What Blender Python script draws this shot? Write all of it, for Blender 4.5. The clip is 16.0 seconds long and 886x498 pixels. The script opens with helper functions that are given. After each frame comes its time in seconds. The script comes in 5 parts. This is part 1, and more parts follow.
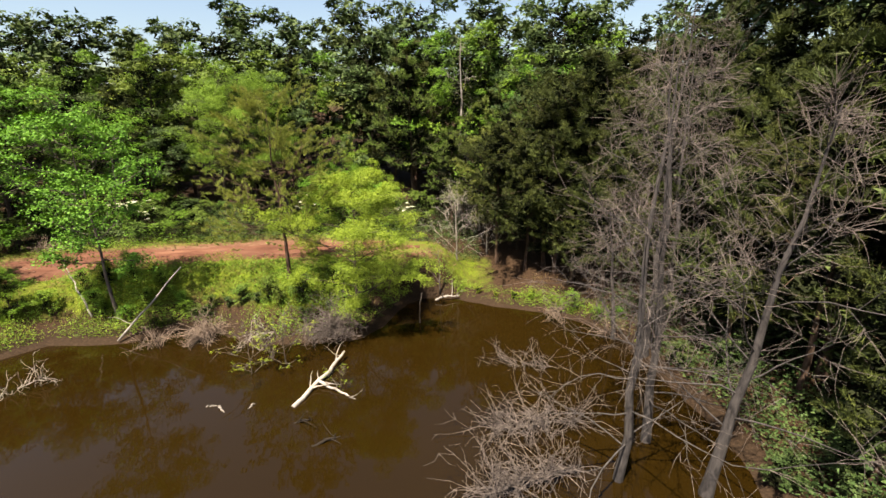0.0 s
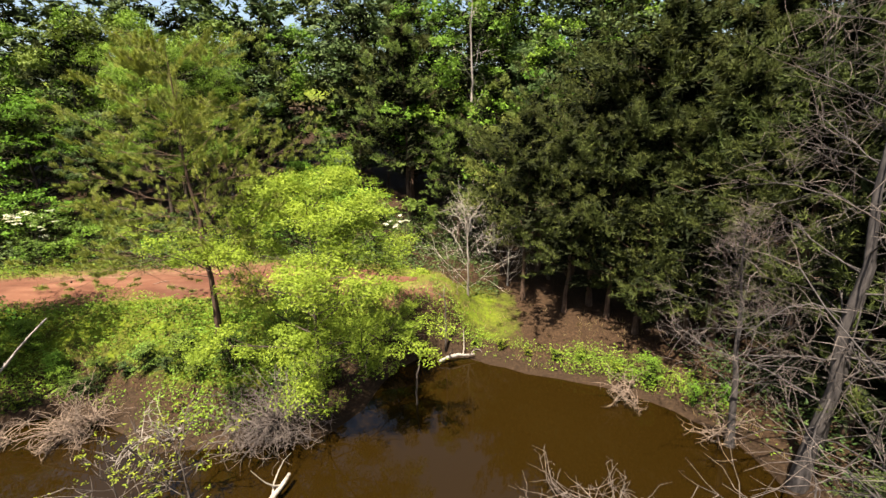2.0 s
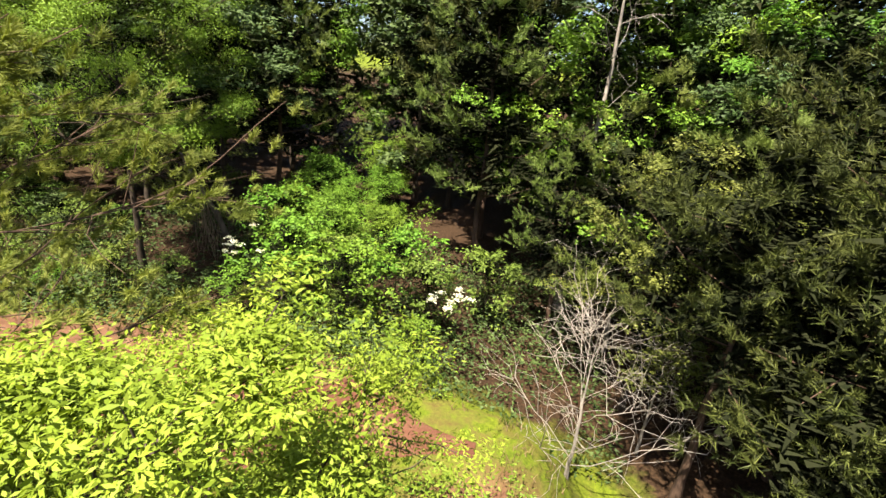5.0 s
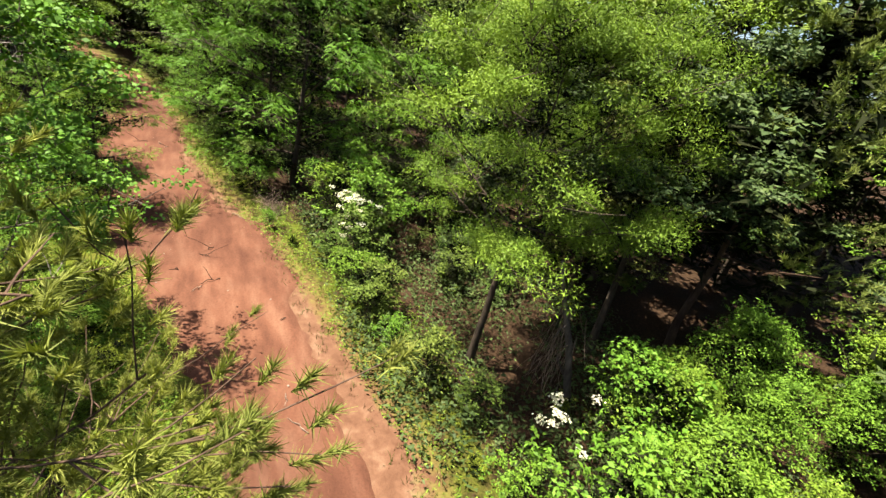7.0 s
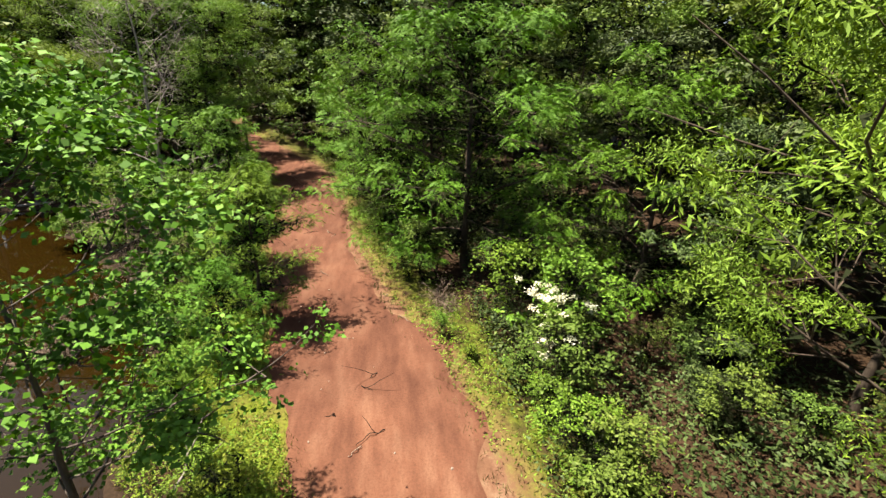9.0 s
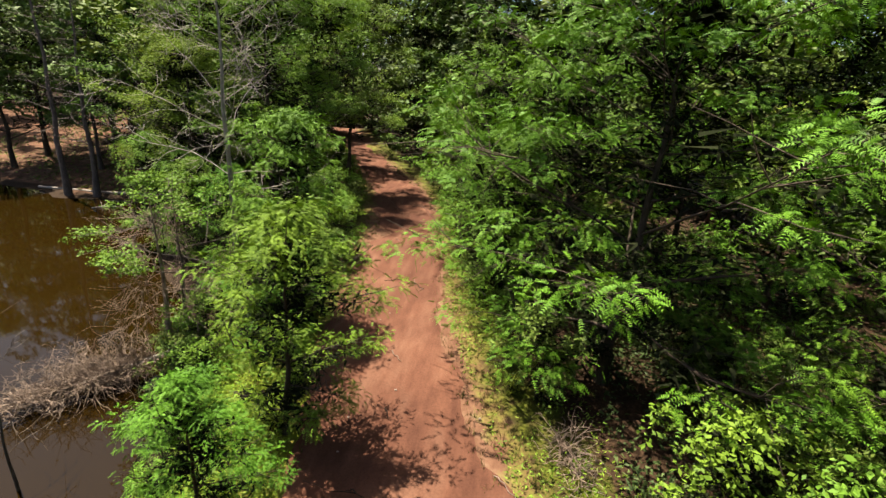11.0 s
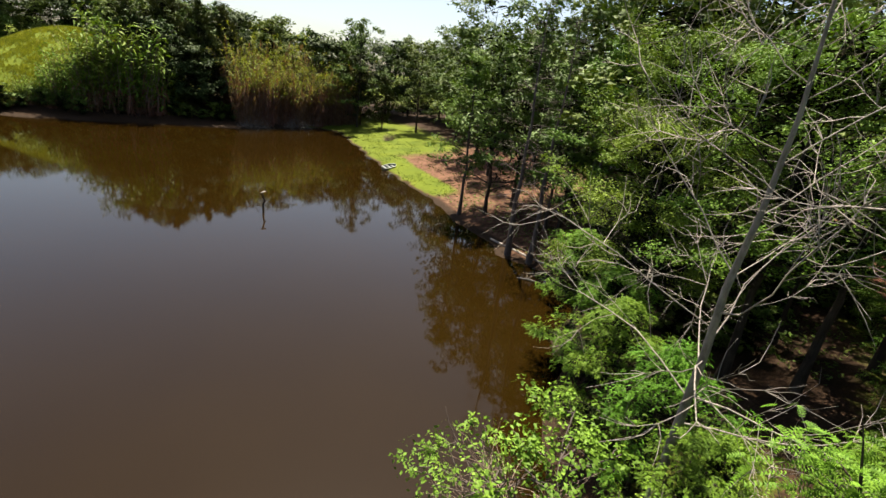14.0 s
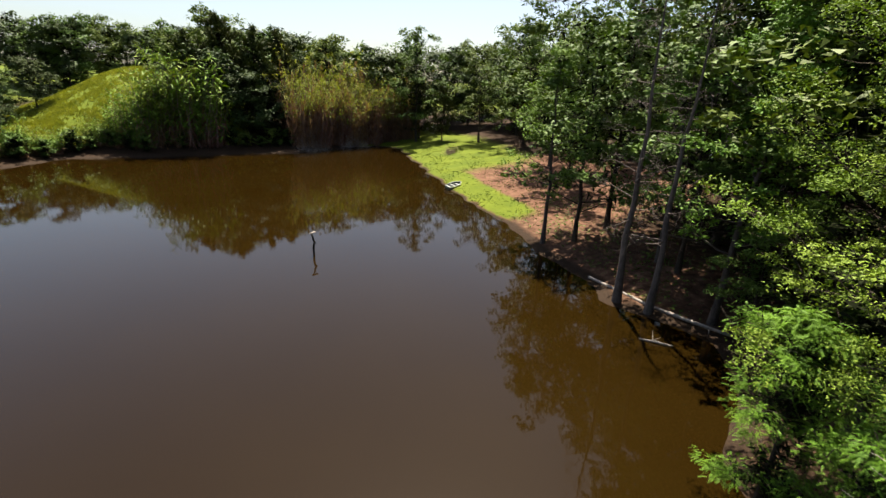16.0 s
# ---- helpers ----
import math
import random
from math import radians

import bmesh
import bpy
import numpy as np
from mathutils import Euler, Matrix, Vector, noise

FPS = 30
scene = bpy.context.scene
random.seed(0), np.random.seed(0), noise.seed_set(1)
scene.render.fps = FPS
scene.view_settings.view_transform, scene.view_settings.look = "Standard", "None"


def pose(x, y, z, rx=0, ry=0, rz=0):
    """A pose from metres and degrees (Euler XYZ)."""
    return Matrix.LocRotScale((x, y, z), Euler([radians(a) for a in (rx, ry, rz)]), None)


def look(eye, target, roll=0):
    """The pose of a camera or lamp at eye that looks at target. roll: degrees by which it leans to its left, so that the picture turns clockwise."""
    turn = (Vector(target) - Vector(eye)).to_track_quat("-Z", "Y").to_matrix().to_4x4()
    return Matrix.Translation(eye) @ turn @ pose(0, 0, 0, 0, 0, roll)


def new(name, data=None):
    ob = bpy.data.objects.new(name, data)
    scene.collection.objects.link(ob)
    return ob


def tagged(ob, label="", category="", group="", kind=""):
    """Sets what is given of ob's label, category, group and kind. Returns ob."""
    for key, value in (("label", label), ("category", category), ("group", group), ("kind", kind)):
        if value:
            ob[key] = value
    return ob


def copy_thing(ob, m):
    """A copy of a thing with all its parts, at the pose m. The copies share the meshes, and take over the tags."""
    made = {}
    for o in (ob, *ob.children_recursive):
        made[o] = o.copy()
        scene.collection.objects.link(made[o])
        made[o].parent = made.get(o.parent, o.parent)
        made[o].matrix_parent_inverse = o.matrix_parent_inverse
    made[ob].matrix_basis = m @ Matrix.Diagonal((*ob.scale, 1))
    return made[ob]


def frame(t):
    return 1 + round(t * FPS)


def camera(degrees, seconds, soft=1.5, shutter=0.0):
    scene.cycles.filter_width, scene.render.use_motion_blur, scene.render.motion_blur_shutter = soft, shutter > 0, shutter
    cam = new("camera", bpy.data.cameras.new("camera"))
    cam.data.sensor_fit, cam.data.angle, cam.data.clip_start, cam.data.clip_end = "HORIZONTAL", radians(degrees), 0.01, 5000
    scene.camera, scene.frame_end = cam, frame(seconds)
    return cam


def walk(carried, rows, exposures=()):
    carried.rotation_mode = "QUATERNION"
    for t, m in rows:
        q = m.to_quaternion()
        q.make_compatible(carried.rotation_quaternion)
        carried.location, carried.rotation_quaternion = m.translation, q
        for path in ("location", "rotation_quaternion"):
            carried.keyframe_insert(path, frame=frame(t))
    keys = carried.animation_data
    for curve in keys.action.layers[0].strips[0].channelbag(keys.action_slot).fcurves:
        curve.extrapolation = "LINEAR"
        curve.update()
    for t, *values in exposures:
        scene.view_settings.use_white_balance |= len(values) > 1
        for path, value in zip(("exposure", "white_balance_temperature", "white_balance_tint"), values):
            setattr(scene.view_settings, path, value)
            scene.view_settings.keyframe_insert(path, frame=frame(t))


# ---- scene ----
cam = camera(89.0, 16.0, soft=1.5)
PATH = [
    (0, (0.564, 2.144, 14.031), (0.473, 4.047, 13.421), -1.8),
    (0.5, (0.203, 4.896, 13.657), (0.119, 6.802, 13.057), -1.7),
    (1, (-0.242, 7.637, 13.388), (-0.327, 9.542, 12.785), -2.9),
    (1.5, (-0.344, 10.278, 12.885), (-0.426, 12.184, 12.283), -2.2),
    (2, (-0.465, 12.744, 12.458), (-0.542, 14.652, 11.863), -1.4),
    (2.5, (-0.691, 15.266, 11.996), (-0.754, 17.175, 11.403), -0.9),
    (3, (-0.787, 17.6, 11.522), (-0.814, 19.512, 10.937), -2.4),
    (3.2, (-0.876, 18.497, 11.459), (-0.882, 20.409, 10.872), -2.7),
    (5.3, (-3.289, 27.867, 13.132), (-3.706, 29.696, 12.439), 9.4),
    (5.5, (-3.563, 28.645, 13.377), (-4.117, 30.437, 12.684), 11.8),
    (6, (-4.511, 30.813, 13.986), (-5.478, 32.397, 13.24), 14.8),
    (6.5, (-5.97, 32.675, 14.382), (-7.281, 33.967, 13.6), 15.5),
    (7, (-7.768, 34.085, 14.549), (-9.345, 35.02, 13.748), 14.9),
    (7.5, (-9.593, 34.776, 14.389), (-11.329, 35.392, 13.611), 12.5),
    (8, (-11.487, 35.056, 14.261), (-13.287, 35.468, 13.493), 7.7),
    (8.5, (-13.378, 35.06, 14.125), (-15.199, 35.386, 13.366), 3.5),
    (8.7, (-14.105, 34.984, 14.056), (-15.936, 35.282, 13.309), 2.5),
    (10.8, (-23.127, 34.263, 13.169), (-25.014, 34.213, 12.507), 4.0),
    (11, (-23.963, 34.198, 13.218), (-25.843, 34.038, 12.554), 6.0),
    (11.5, (-26.266, 33.718, 13.668), (-28.067, 33.159, 13.003), 11.8),
    (12, (-28.448, 32.773, 14.069), (-30.102, 31.865, 13.404), 13.0),
    (12.5, (-30.37, 31.485, 14.348), (-31.853, 30.32, 13.682), 12.6),
    (13, (-31.994, 29.84, 14.603), (-33.314, 28.496, 13.934), 11.8),
    (13.5, (-33.292, 27.861, 14.65), (-34.444, 26.371, 13.979), 10.1),
    (14, (-34.274, 25.877, 14.83), (-35.297, 24.298, 14.153), 7.6),
    (14.5, (-35.169, 23.629, 14.719), (-36.103, 21.994, 14.046), 5.1),
    (15, (-35.817, 21.553, 14.779), (-36.706, 19.893, 14.104), 1.8),
    (15.5, (-36.629, 19.274, 14.883), (-37.47, 17.59, 14.205), 0.1),
    (16, (-37.493, 16.899, 14.798), (-38.273, 15.186, 14.122), 2.2),
]
walk(cam, [(t, look(eye, target, roll)) for t, eye, target, roll in PATH], exposures=[(0.0, 2.02, 7150, 10), (2.0, 2.15, 7100, 10), (4.0, 2.25, 7000, 9), (6.0, 2.25, 7000, 9), (9.0, 2.05, 7100, 9), (11.0, 1.97, 7100, 9), (12.0, 1.79, 7100, 10), (16.0, 1.83, 6850, 10)])

# ---- world, sun, exposure ----
SUN_AZ, SUN_EL = math.atan2(-0.45, -0.89), radians(67)
world = bpy.data.worlds.new("world")
scene.world = world
world.use_nodes = True
sky = world.node_tree.nodes.new("ShaderNodeTexSky")
sky.sky_type, sky.sun_disc = "NISHITA", False
sky.sun_elevation, sky.sun_rotation = SUN_EL, SUN_AZ % (2 * math.pi)
sky.air_density, sky.dust_density, sky.ozone_density = 1.0, 2.0, 1.0
world.node_tree.links.new(sky.outputs[0], world.node_tree.nodes["Background"].inputs[0])
world.node_tree.nodes["Background"].inputs[1].default_value = 0.054
sun = new("sun", bpy.data.lights.new("sun", "SUN"))
sun.data.energy, sun.data.angle, sun.data.color = 5.0, radians(0.55), (1.0, 0.95, 0.86)
sun.matrix_world = look((0, 0, 60), (-math.sin(SUN_AZ) * math.cos(SUN_EL), -math.cos(SUN_AZ) * math.cos(SUN_EL), 60 - math.sin(SUN_EL)))


# ---- materials ----
def nodes_of(name):
    m = bpy.data.materials.new(name)
    m.use_nodes = True
    t = m.node_tree
    t.nodes["Principled BSDF"].inputs["Specular IOR Level"].default_value = 0.12
    return m, t, t.nodes["Principled BSDF"], t.nodes["Material Output"]


def node(t, kind, **values):
    n = t.nodes.new(kind)
    for k, v in values.items():
        n.inputs[k.replace("_", " ")].default_value = v
    return n


def ramp(t, source, stops):
    n = t.nodes.new("ShaderNodeValToRGB")
    t.links.new(source, n.inputs[0])
    while len(n.color_ramp.elements) < len(stops):
        n.color_ramp.elements.new(0.5)
    for e, (p, c) in zip(n.color_ramp.elements, stops):
        e.position, e.color = p, (*c, 1)
    return n.outputs[0]


def mix(t, factor, a, b, kind="MIX"):
    n = t.nodes.new("ShaderNodeMix")
    n.data_type, n.blend_type = "RGBA", kind
    for slot, v in ((0, factor), (6, a), (7, b)):
        if isinstance(v, bpy.types.NodeSocket):
            t.links.new(v, n.inputs[slot])
        else:
            n.inputs[slot].default_value = v if slot == 0 else (*v, 1)
    return n.outputs[2]


def coords(t, scale=(1, 1, 1)):
    g = t.nodes.new("ShaderNodeTexCoord")
    m = t.nodes.new("ShaderNodeMapping")
    m.inputs["Scale"].default_value = scale
    t.links.new(g.outputs["Object"], m.inputs[0])
    return m.outputs[0]


def noise_tex(t, scale, detail=4.0, rough=0.6, vec=None):
    n = node(t, "ShaderNodeTexNoise", Scale=scale, Detail=detail, Roughness=rough)
    t.links.new(vec if vec else coords(t), n.inputs["Vector"])
    return n.outputs["Fac"]


def bump(t, bsdf, height, strength, distance):
    b = node(t, "ShaderNodeBump", Strength=strength, Distance=distance)
    t.links.new(height, b.inputs["Height"])
    t.links.new(b.outputs[0], bsdf.inputs["Normal"])


def leaf_material(name, dark, mid, light, glow=0.28, gloss=0.6):
    """Leaves: each one its own tone, light shining through."""
    m, t, b, out = nodes_of(name)
    geo, info = t.nodes.new("ShaderNodeNewGeometry"), t.nodes.new("ShaderNodeObjectInfo")
    c = ramp(t, geo.outputs["Random Per Island"], [(0.0, tuple((p + q) / 2 for p, q in zip(dark, mid))), (0.5, mid), (1.0, tuple(0.4 * p + 0.6 * q for p, q in zip(mid, light)))])
    patch = ramp(t, noise_tex(t, 0.6, 3.0), [(0.3, (0.6, 0.64, 0.6)), (0.7, (1.3, 1.22, 1.15))])
    c = mix(t, 1.0, c, patch, "MULTIPLY")
    hue = node(t, "ShaderNodeHueSaturation")
    tone = t.nodes.new("ShaderNodeMapRange")
    tone.inputs["To Min"].default_value, tone.inputs["To Max"].default_value = 0.482, 0.518
    t.links.new(info.outputs["Random"], tone.inputs[0])
    t.links.new(tone.outputs[0], hue.inputs["Hue"])
    t.links.new(c, hue.inputs["Color"])
    t.links.new(hue.outputs[0], b.inputs["Base Color"])
    b.inputs["Roughness"].default_value = gloss
    b.inputs["Specular IOR Level"].default_value = 0.12 if gloss < 0.7 else 0.0
    tr = t.nodes.new("ShaderNodeBsdfTranslucent")
    t.links.new(mix(t, 1.0, hue.outputs[0], (1.0, 1.05, 0.4), "MULTIPLY"), tr.inputs[0])
    mx = node(t, "ShaderNodeMixShader", Fac=glow)
    t.links.new(b.outputs[0], mx.inputs[1])
    t.links.new(tr.outputs[0], mx.inputs[2])
    t.links.new(mx.outputs[0], out.inputs[0])
    return m


def bark_material(name, dark, light, scale=6.0, stretch=0.25, rough=0.9, depth=0.02):
    m, t, b, out = nodes_of(name)
    v = coords(t, (1, 1, stretch))
    n = noise_tex(t, scale, 6.0, 0.7, v)
    big = noise_tex(t, 0.8, 3.0)
    c = mix(t, 1.0, ramp(t, n, [(0.3, dark), (0.7, light)]), ramp(t, big, [(0.3, (0.7, 0.7, 0.72)), (0.7, (1.15, 1.12, 1.08))]), "MULTIPLY")
    t.links.new(c, b.inputs["Base Color"])
    b.inputs["Roughness"].default_value = rough
    bump(t, b, n, 0.6, depth)
    return m


LEAF = leaf_material("leaf_green", (0.028, 0.050, 0.009), (0.076, 0.122, 0.019), (0.145, 0.20, 0.042), 0.1)
LEAF_DEEP = leaf_material("leaf_deep_green", (0.013, 0.024, 0.008), (0.043, 0.068, 0.019), (0.095, 0.125, 0.042), 0.05)
LEAF_FRESH = leaf_material("leaf_fresh_green", (0.034, 0.072, 0.007), (0.092, 0.178, 0.018), (0.165, 0.27, 0.036), 0.14)
LEAF_FEATHER = leaf_material("leaf_feathered_green", (0.026, 0.064, 0.005), (0.080, 0.172, 0.012), (0.14, 0.25, 0.028), 0.1)
LEAF_LIME = leaf_material("leaf_lime_green", (0.050, 0.090, 0.010), (0.122, 0.200, 0.020), (0.205, 0.29, 0.045), 0.16)
LEAF_YELLOW = leaf_material("leaf_yellow_green", (0.09, 0.125, 0.012), (0.175, 0.23, 0.024), (0.27, 0.32, 0.05), 0.3)
LEAF_OLIVE = leaf_material("leaf_olive", (0.0297, 0.0378, 0.0102), (0.09234, 0.1166, 0.024), (0.1663, 0.1953, 0.051), 0.14)
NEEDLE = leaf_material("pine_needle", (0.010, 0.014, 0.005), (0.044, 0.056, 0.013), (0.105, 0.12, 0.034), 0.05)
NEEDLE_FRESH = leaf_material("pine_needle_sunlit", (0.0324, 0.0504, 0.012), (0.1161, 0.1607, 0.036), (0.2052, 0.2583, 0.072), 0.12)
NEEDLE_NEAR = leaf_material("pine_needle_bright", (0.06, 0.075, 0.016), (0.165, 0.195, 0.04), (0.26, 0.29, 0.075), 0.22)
CANE = leaf_material("cane_leaf", (0.06, 0.08, 0.012), (0.19, 0.22, 0.03), (0.30, 0.32, 0.06), 0.35)
GRASS = leaf_material("grass_blade", (0.027, 0.04095, 0.006), (0.0702, 0.0945, 0.0132), (0.1296, 0.1512, 0.036), 0.19)
DRY = leaf_material("dry_grass", (0.063, 0.0441, 0.0189), (0.1512, 0.1071, 0.05355), (0.252, 0.1953, 0.1071), 0.2)
DEAD_LEAF = leaf_material("dead_cane_leaf", (0.07, 0.036, 0.024), (0.20, 0.105, 0.075), (0.30, 0.19, 0.14), 0.4)
FLOWER = leaf_material("white_blossom", (0.44, 0.448, 0.304), (0.56, 0.56, 0.44), (0.64, 0.64, 0.56), 0.2)
# Near-black, with no gloss: the shade deep in the crowns is coloured in.
CROWN_SHADE = leaf_material("crown_shade", (0.008, 0.009, 0.005), (0.013, 0.016, 0.008), (0.02, 0.022, 0.011), 0.0, 0.9)
BARK = bark_material("bark_brown", (0.02205, 0.01638, 0.0126), (0.0819, 0.063, 0.04725))
BARK_PINE = bark_material("bark_pine", (0.02835, 0.01764, 0.0126), (0.1197, 0.0756, 0.05355), 5.0)
BARK_GREY = bark_material("bark_dead_grey", (0.03465, 0.02646, 0.02268), (0.1323, 0.1102, 0.0945), 7.0)
BARK_PALE = bark_material("bark_pale_bleached", (0.14, 0.118, 0.10), (0.36, 0.32, 0.28), 8.0)
BARK_ASH = bark_material("bark_dark_ash", (0.018, 0.016, 0.016), (0.085, 0.074, 0.070), 7.0)
BARK_DEAD = bark_material("bark_weathered", (0.045, 0.036, 0.032), (0.17, 0.138, 0.122), 7.0)
TWIG = bark_material("dry_twig", (0.0945, 0.063, 0.04725), (0.2709, 0.2079, 0.1638), 9.0, 1.0)


def water_material():
    m, t, b, out = nodes_of("murky_pond_water")
    big = noise_tex(t, 0.05, 3.0)
    c = ramp(t, big, [(0.3, (0.0084, 0.0043, 0.0006)), (0.7, (0.0108, 0.0058, 0.0010))])
    t.links.new(c, b.inputs["Base Color"])
    b.inputs["Roughness"].default_value = 0.02
    b.inputs["IOR"].default_value = 1.33
    b.inputs["Specular IOR Level"].default_value = 0.5
    v = coords(t, (1.0, 2.2, 1.0))
    h = noise_tex(t, 1.4, 4.0, 0.55, v)
    bump(t, b, h, 0.05, 0.03)
    return m


def ground_material():
    """Soil, grass and leaf litter, laid out by the cover painted on the sheet."""
    m, t, b, out = nodes_of("ground_cover")
    a = t.nodes.new("ShaderNodeVertexColor")
    a.layer_name = "cover"
    sep = t.nodes.new("ShaderNodeSeparateColor")
    t.links.new(a.outputs[0], sep.inputs[0])
    fine, mid, big = noise_tex(t, 9.0, 6.0, 0.7), noise_tex(t, 1.3, 5.0, 0.65), noise_tex(t, 0.25, 3.0)
    grass = ramp(t, fine, [(0.25, (0.03528, 0.04851, 0.004536)), (0.5, (0.07938, 0.1058, 0.00756)), (0.75, (0.1279, 0.1456, 0.01512))])
    grass = mix(t, 1.0, grass, ramp(t, big, [(0.3, (0.7, 0.75, 0.7)), (0.7, (1.15, 1.1, 1.0))]), "MULTIPLY")
    soil = ramp(t, mid, [(0.3, (0.06426, 0.02835, 0.01556)), (0.55, (0.1172, 0.05906, 0.03522)), (0.75, (0.1739, 0.1103, 0.06961))])
    litter = ramp(t, fine, [(0.25, (0.00756, 0.00441, 0.00252)), (0.5, (0.0252, 0.01386, 0.00693)), (0.75, (0.0693, 0.03906, 0.02142))])

    def edge(channel, width=0.2):
        n = t.nodes.new("ShaderNodeMath")
        n.operation = "ADD"
        t.links.new(sep.outputs[channel], n.inputs[0])
        t.links.new(mid, n.inputs[1])
        r = t.nodes.new("ShaderNodeMapRange")
        r.inputs["From Min"].default_value, r.inputs["From Max"].default_value = 1.0 - width, 1.0 + width
        t.links.new(n.outputs[0], r.inputs[0])
        return r.outputs[0]

    mud = ramp(t, fine, [(0.25, (0.00756, 0.00441, 0.00252)), (0.5, (0.02142, 0.0126, 0.00693)), (0.8, (0.05355, 0.03276, 0.0189))])
    c = mix(t, edge("Green"), litter, soil)
    c = mix(t, edge("Blue"), c, mud)
    c = mix(t, edge("Red"), c, grass)
    t.links.new(c, b.inputs["Base Color"])
    b.inputs["Roughness"].default_value = 0.95
    bump(t, b, fine, 0.7, 0.06)
    return m


def road_material():
    m, t, b, out = nodes_of("red_dirt")
    fine, mid, big = noise_tex(t, 14.0, 6.0, 0.7), noise_tex(t, 1.1, 5.0, 0.6, coords(t, (0.35, 1.3, 1))), noise_tex(t, 0.22, 3.0)
    c = ramp(t, mid, [(0.25, (0.05355, 0.02142, 0.01323)), (0.5, (0.09135, 0.03906, 0.02394)), (0.75, (0.126, 0.063, 0.04032))])
    c = mix(t, 1.0, c, ramp(t, big, [(0.3, (0.66, 0.62, 0.62)), (0.7, (1.18, 1.16, 1.12))]), "MULTIPLY")
    c = mix(t, 1.0, c, ramp(t, fine, [(0.25, (0.7, 0.68, 0.66)), (0.5, (1, 1, 1)), (0.8, (1.25, 1.25, 1.25))]), "MULTIPLY")
    t.links.new(c, b.inputs["Base Color"])
    b.inputs["Roughness"].default_value = 0.95
    bump(t, b, fine, 0.5, 0.03)
    return m


WATER, GROUND, ROAD = water_material(), ground_material(), road_material()


# ---- mesh helpers ----
def mesh_of(name, V, F, material, smooth=False):
    """A mesh from arrays: F is rows of four corners (or three)."""
    V, F = np.asarray(V, np.float32), np.asarray(F, np.int32)
    me = bpy.data.meshes.new(name)
    k = F.shape[1]
    me.vertices.add(len(V))
    me.loops.add(F.size)
    me.polygons.add(len(F))
    me.vertices.foreach_set("co", V.ravel())
    me.loops.foreach_set("vertex_index", F.ravel())
    me.polygons.foreach_set("loop_start", np.arange(0, F.size, k, dtype=np.int32))
    if smooth:
        me.polygons.foreach_set("use_smooth", np.ones(len(F), bool))
    me.update(calc_edges=True)
    me.materials.append(material)
    return me


def shape(name, V, F, material, parent=None, label="", smooth=False):
    ob = new(name, mesh_of(name, V, F, material, smooth))
    ob.parent = parent
    return tagged(ob, label)


def join(parts):
    V, F, n = [], [], 0
    for v, f in parts:
        V.append(v)
        F.append(f + n)
        n += len(v)
    return np.concatenate(V), np.concatenate(F)


def unit(v):
    return v / (np.linalg.norm(v, axis=-1, keepdims=True) + 1e-9)


def tube(P, R, sides=5):
    """A tapered tube along the points P with the radii R."""
    P, R = np.asarray(P, float), np.asarray(R, float)
    n = len(P)
    T = unit(np.gradient(P, axis=0))
    ref = np.array([1.0, 0.0, 0.0]) if abs(T[0, 0]) < 0.8 else np.array([0.0, 1.0, 0.0])
    A = unit(np.cross(T, ref))
    B = np.cross(T, A)
    a = np.arange(sides) * 2 * np.pi / sides
    V = P[:, None] + R[:, None, None] * (np.cos(a)[None, :, None] * A[:, None] + np.sin(a)[None, :, None] * B[:, None])
    i, j = np.meshgrid(np.arange(n - 1), np.arange(sides), indexing="ij")
    k = (j + 1) % sides
    F = np.stack([i * sides + j, i * sides + k, (i + 1) * sides + k, (i + 1) * sides + j], -1).reshape(-1, 4)
    return V.reshape(-1, 3), F


def bough(rng, p, d, length, segs, wander, lift):
    """The points of a crooked bough from p in the direction d."""
    p, d = np.array(p, float), unit(np.array(d, float))
    pts = [p.copy()]
    for _ in range(segs):
        d = unit(d + rng.normal(0, wander, 3) + np.array([0, 0, lift]))
        p = p + d * length / segs
        pts.append(p.copy())
    return np.array(pts)


def leaves(rng, C, length, width, droop=0.3, jitter=0.35, whole=False, N=None):
    """One leaf at each place, its face turned to N: a blade of four corners, folded a little, or of three."""
    n = len(C)
    d = rng.normal(0, 1, (n, 3))
    d[:, 2] = d[:, 2] * 0.36 - droop
    d = unit(d)
    if N is None:
        N = rng.normal(0, 0.62 if whole else 0.4, (n, 3)) + np.array([0, 0, 1.0])
    s = unit(np.cross(d, N))
    up = np.cross(s, d)
    k = (1 + rng.uniform(-jitter, jitter, (n, 1)))
    l, w = length * k, width * k
    if whole:
        V = np.stack([C, C + d * l * 0.5 + s * w * 0.5 + up * w * 0.12, C + d * l, C + d * l * 0.5 - s * w * 0.5 + up * w * 0.12], 1)
        return V.reshape(-1, 3), np.arange(n * 4).reshape(-1, 4)
    V = np.stack([C - s * w * 0.5, C + s * w * 0.5, C + d * l * 1.1], 1)
    return V.reshape(-1, 3), np.arange(n * 3).reshape(-1, 3)


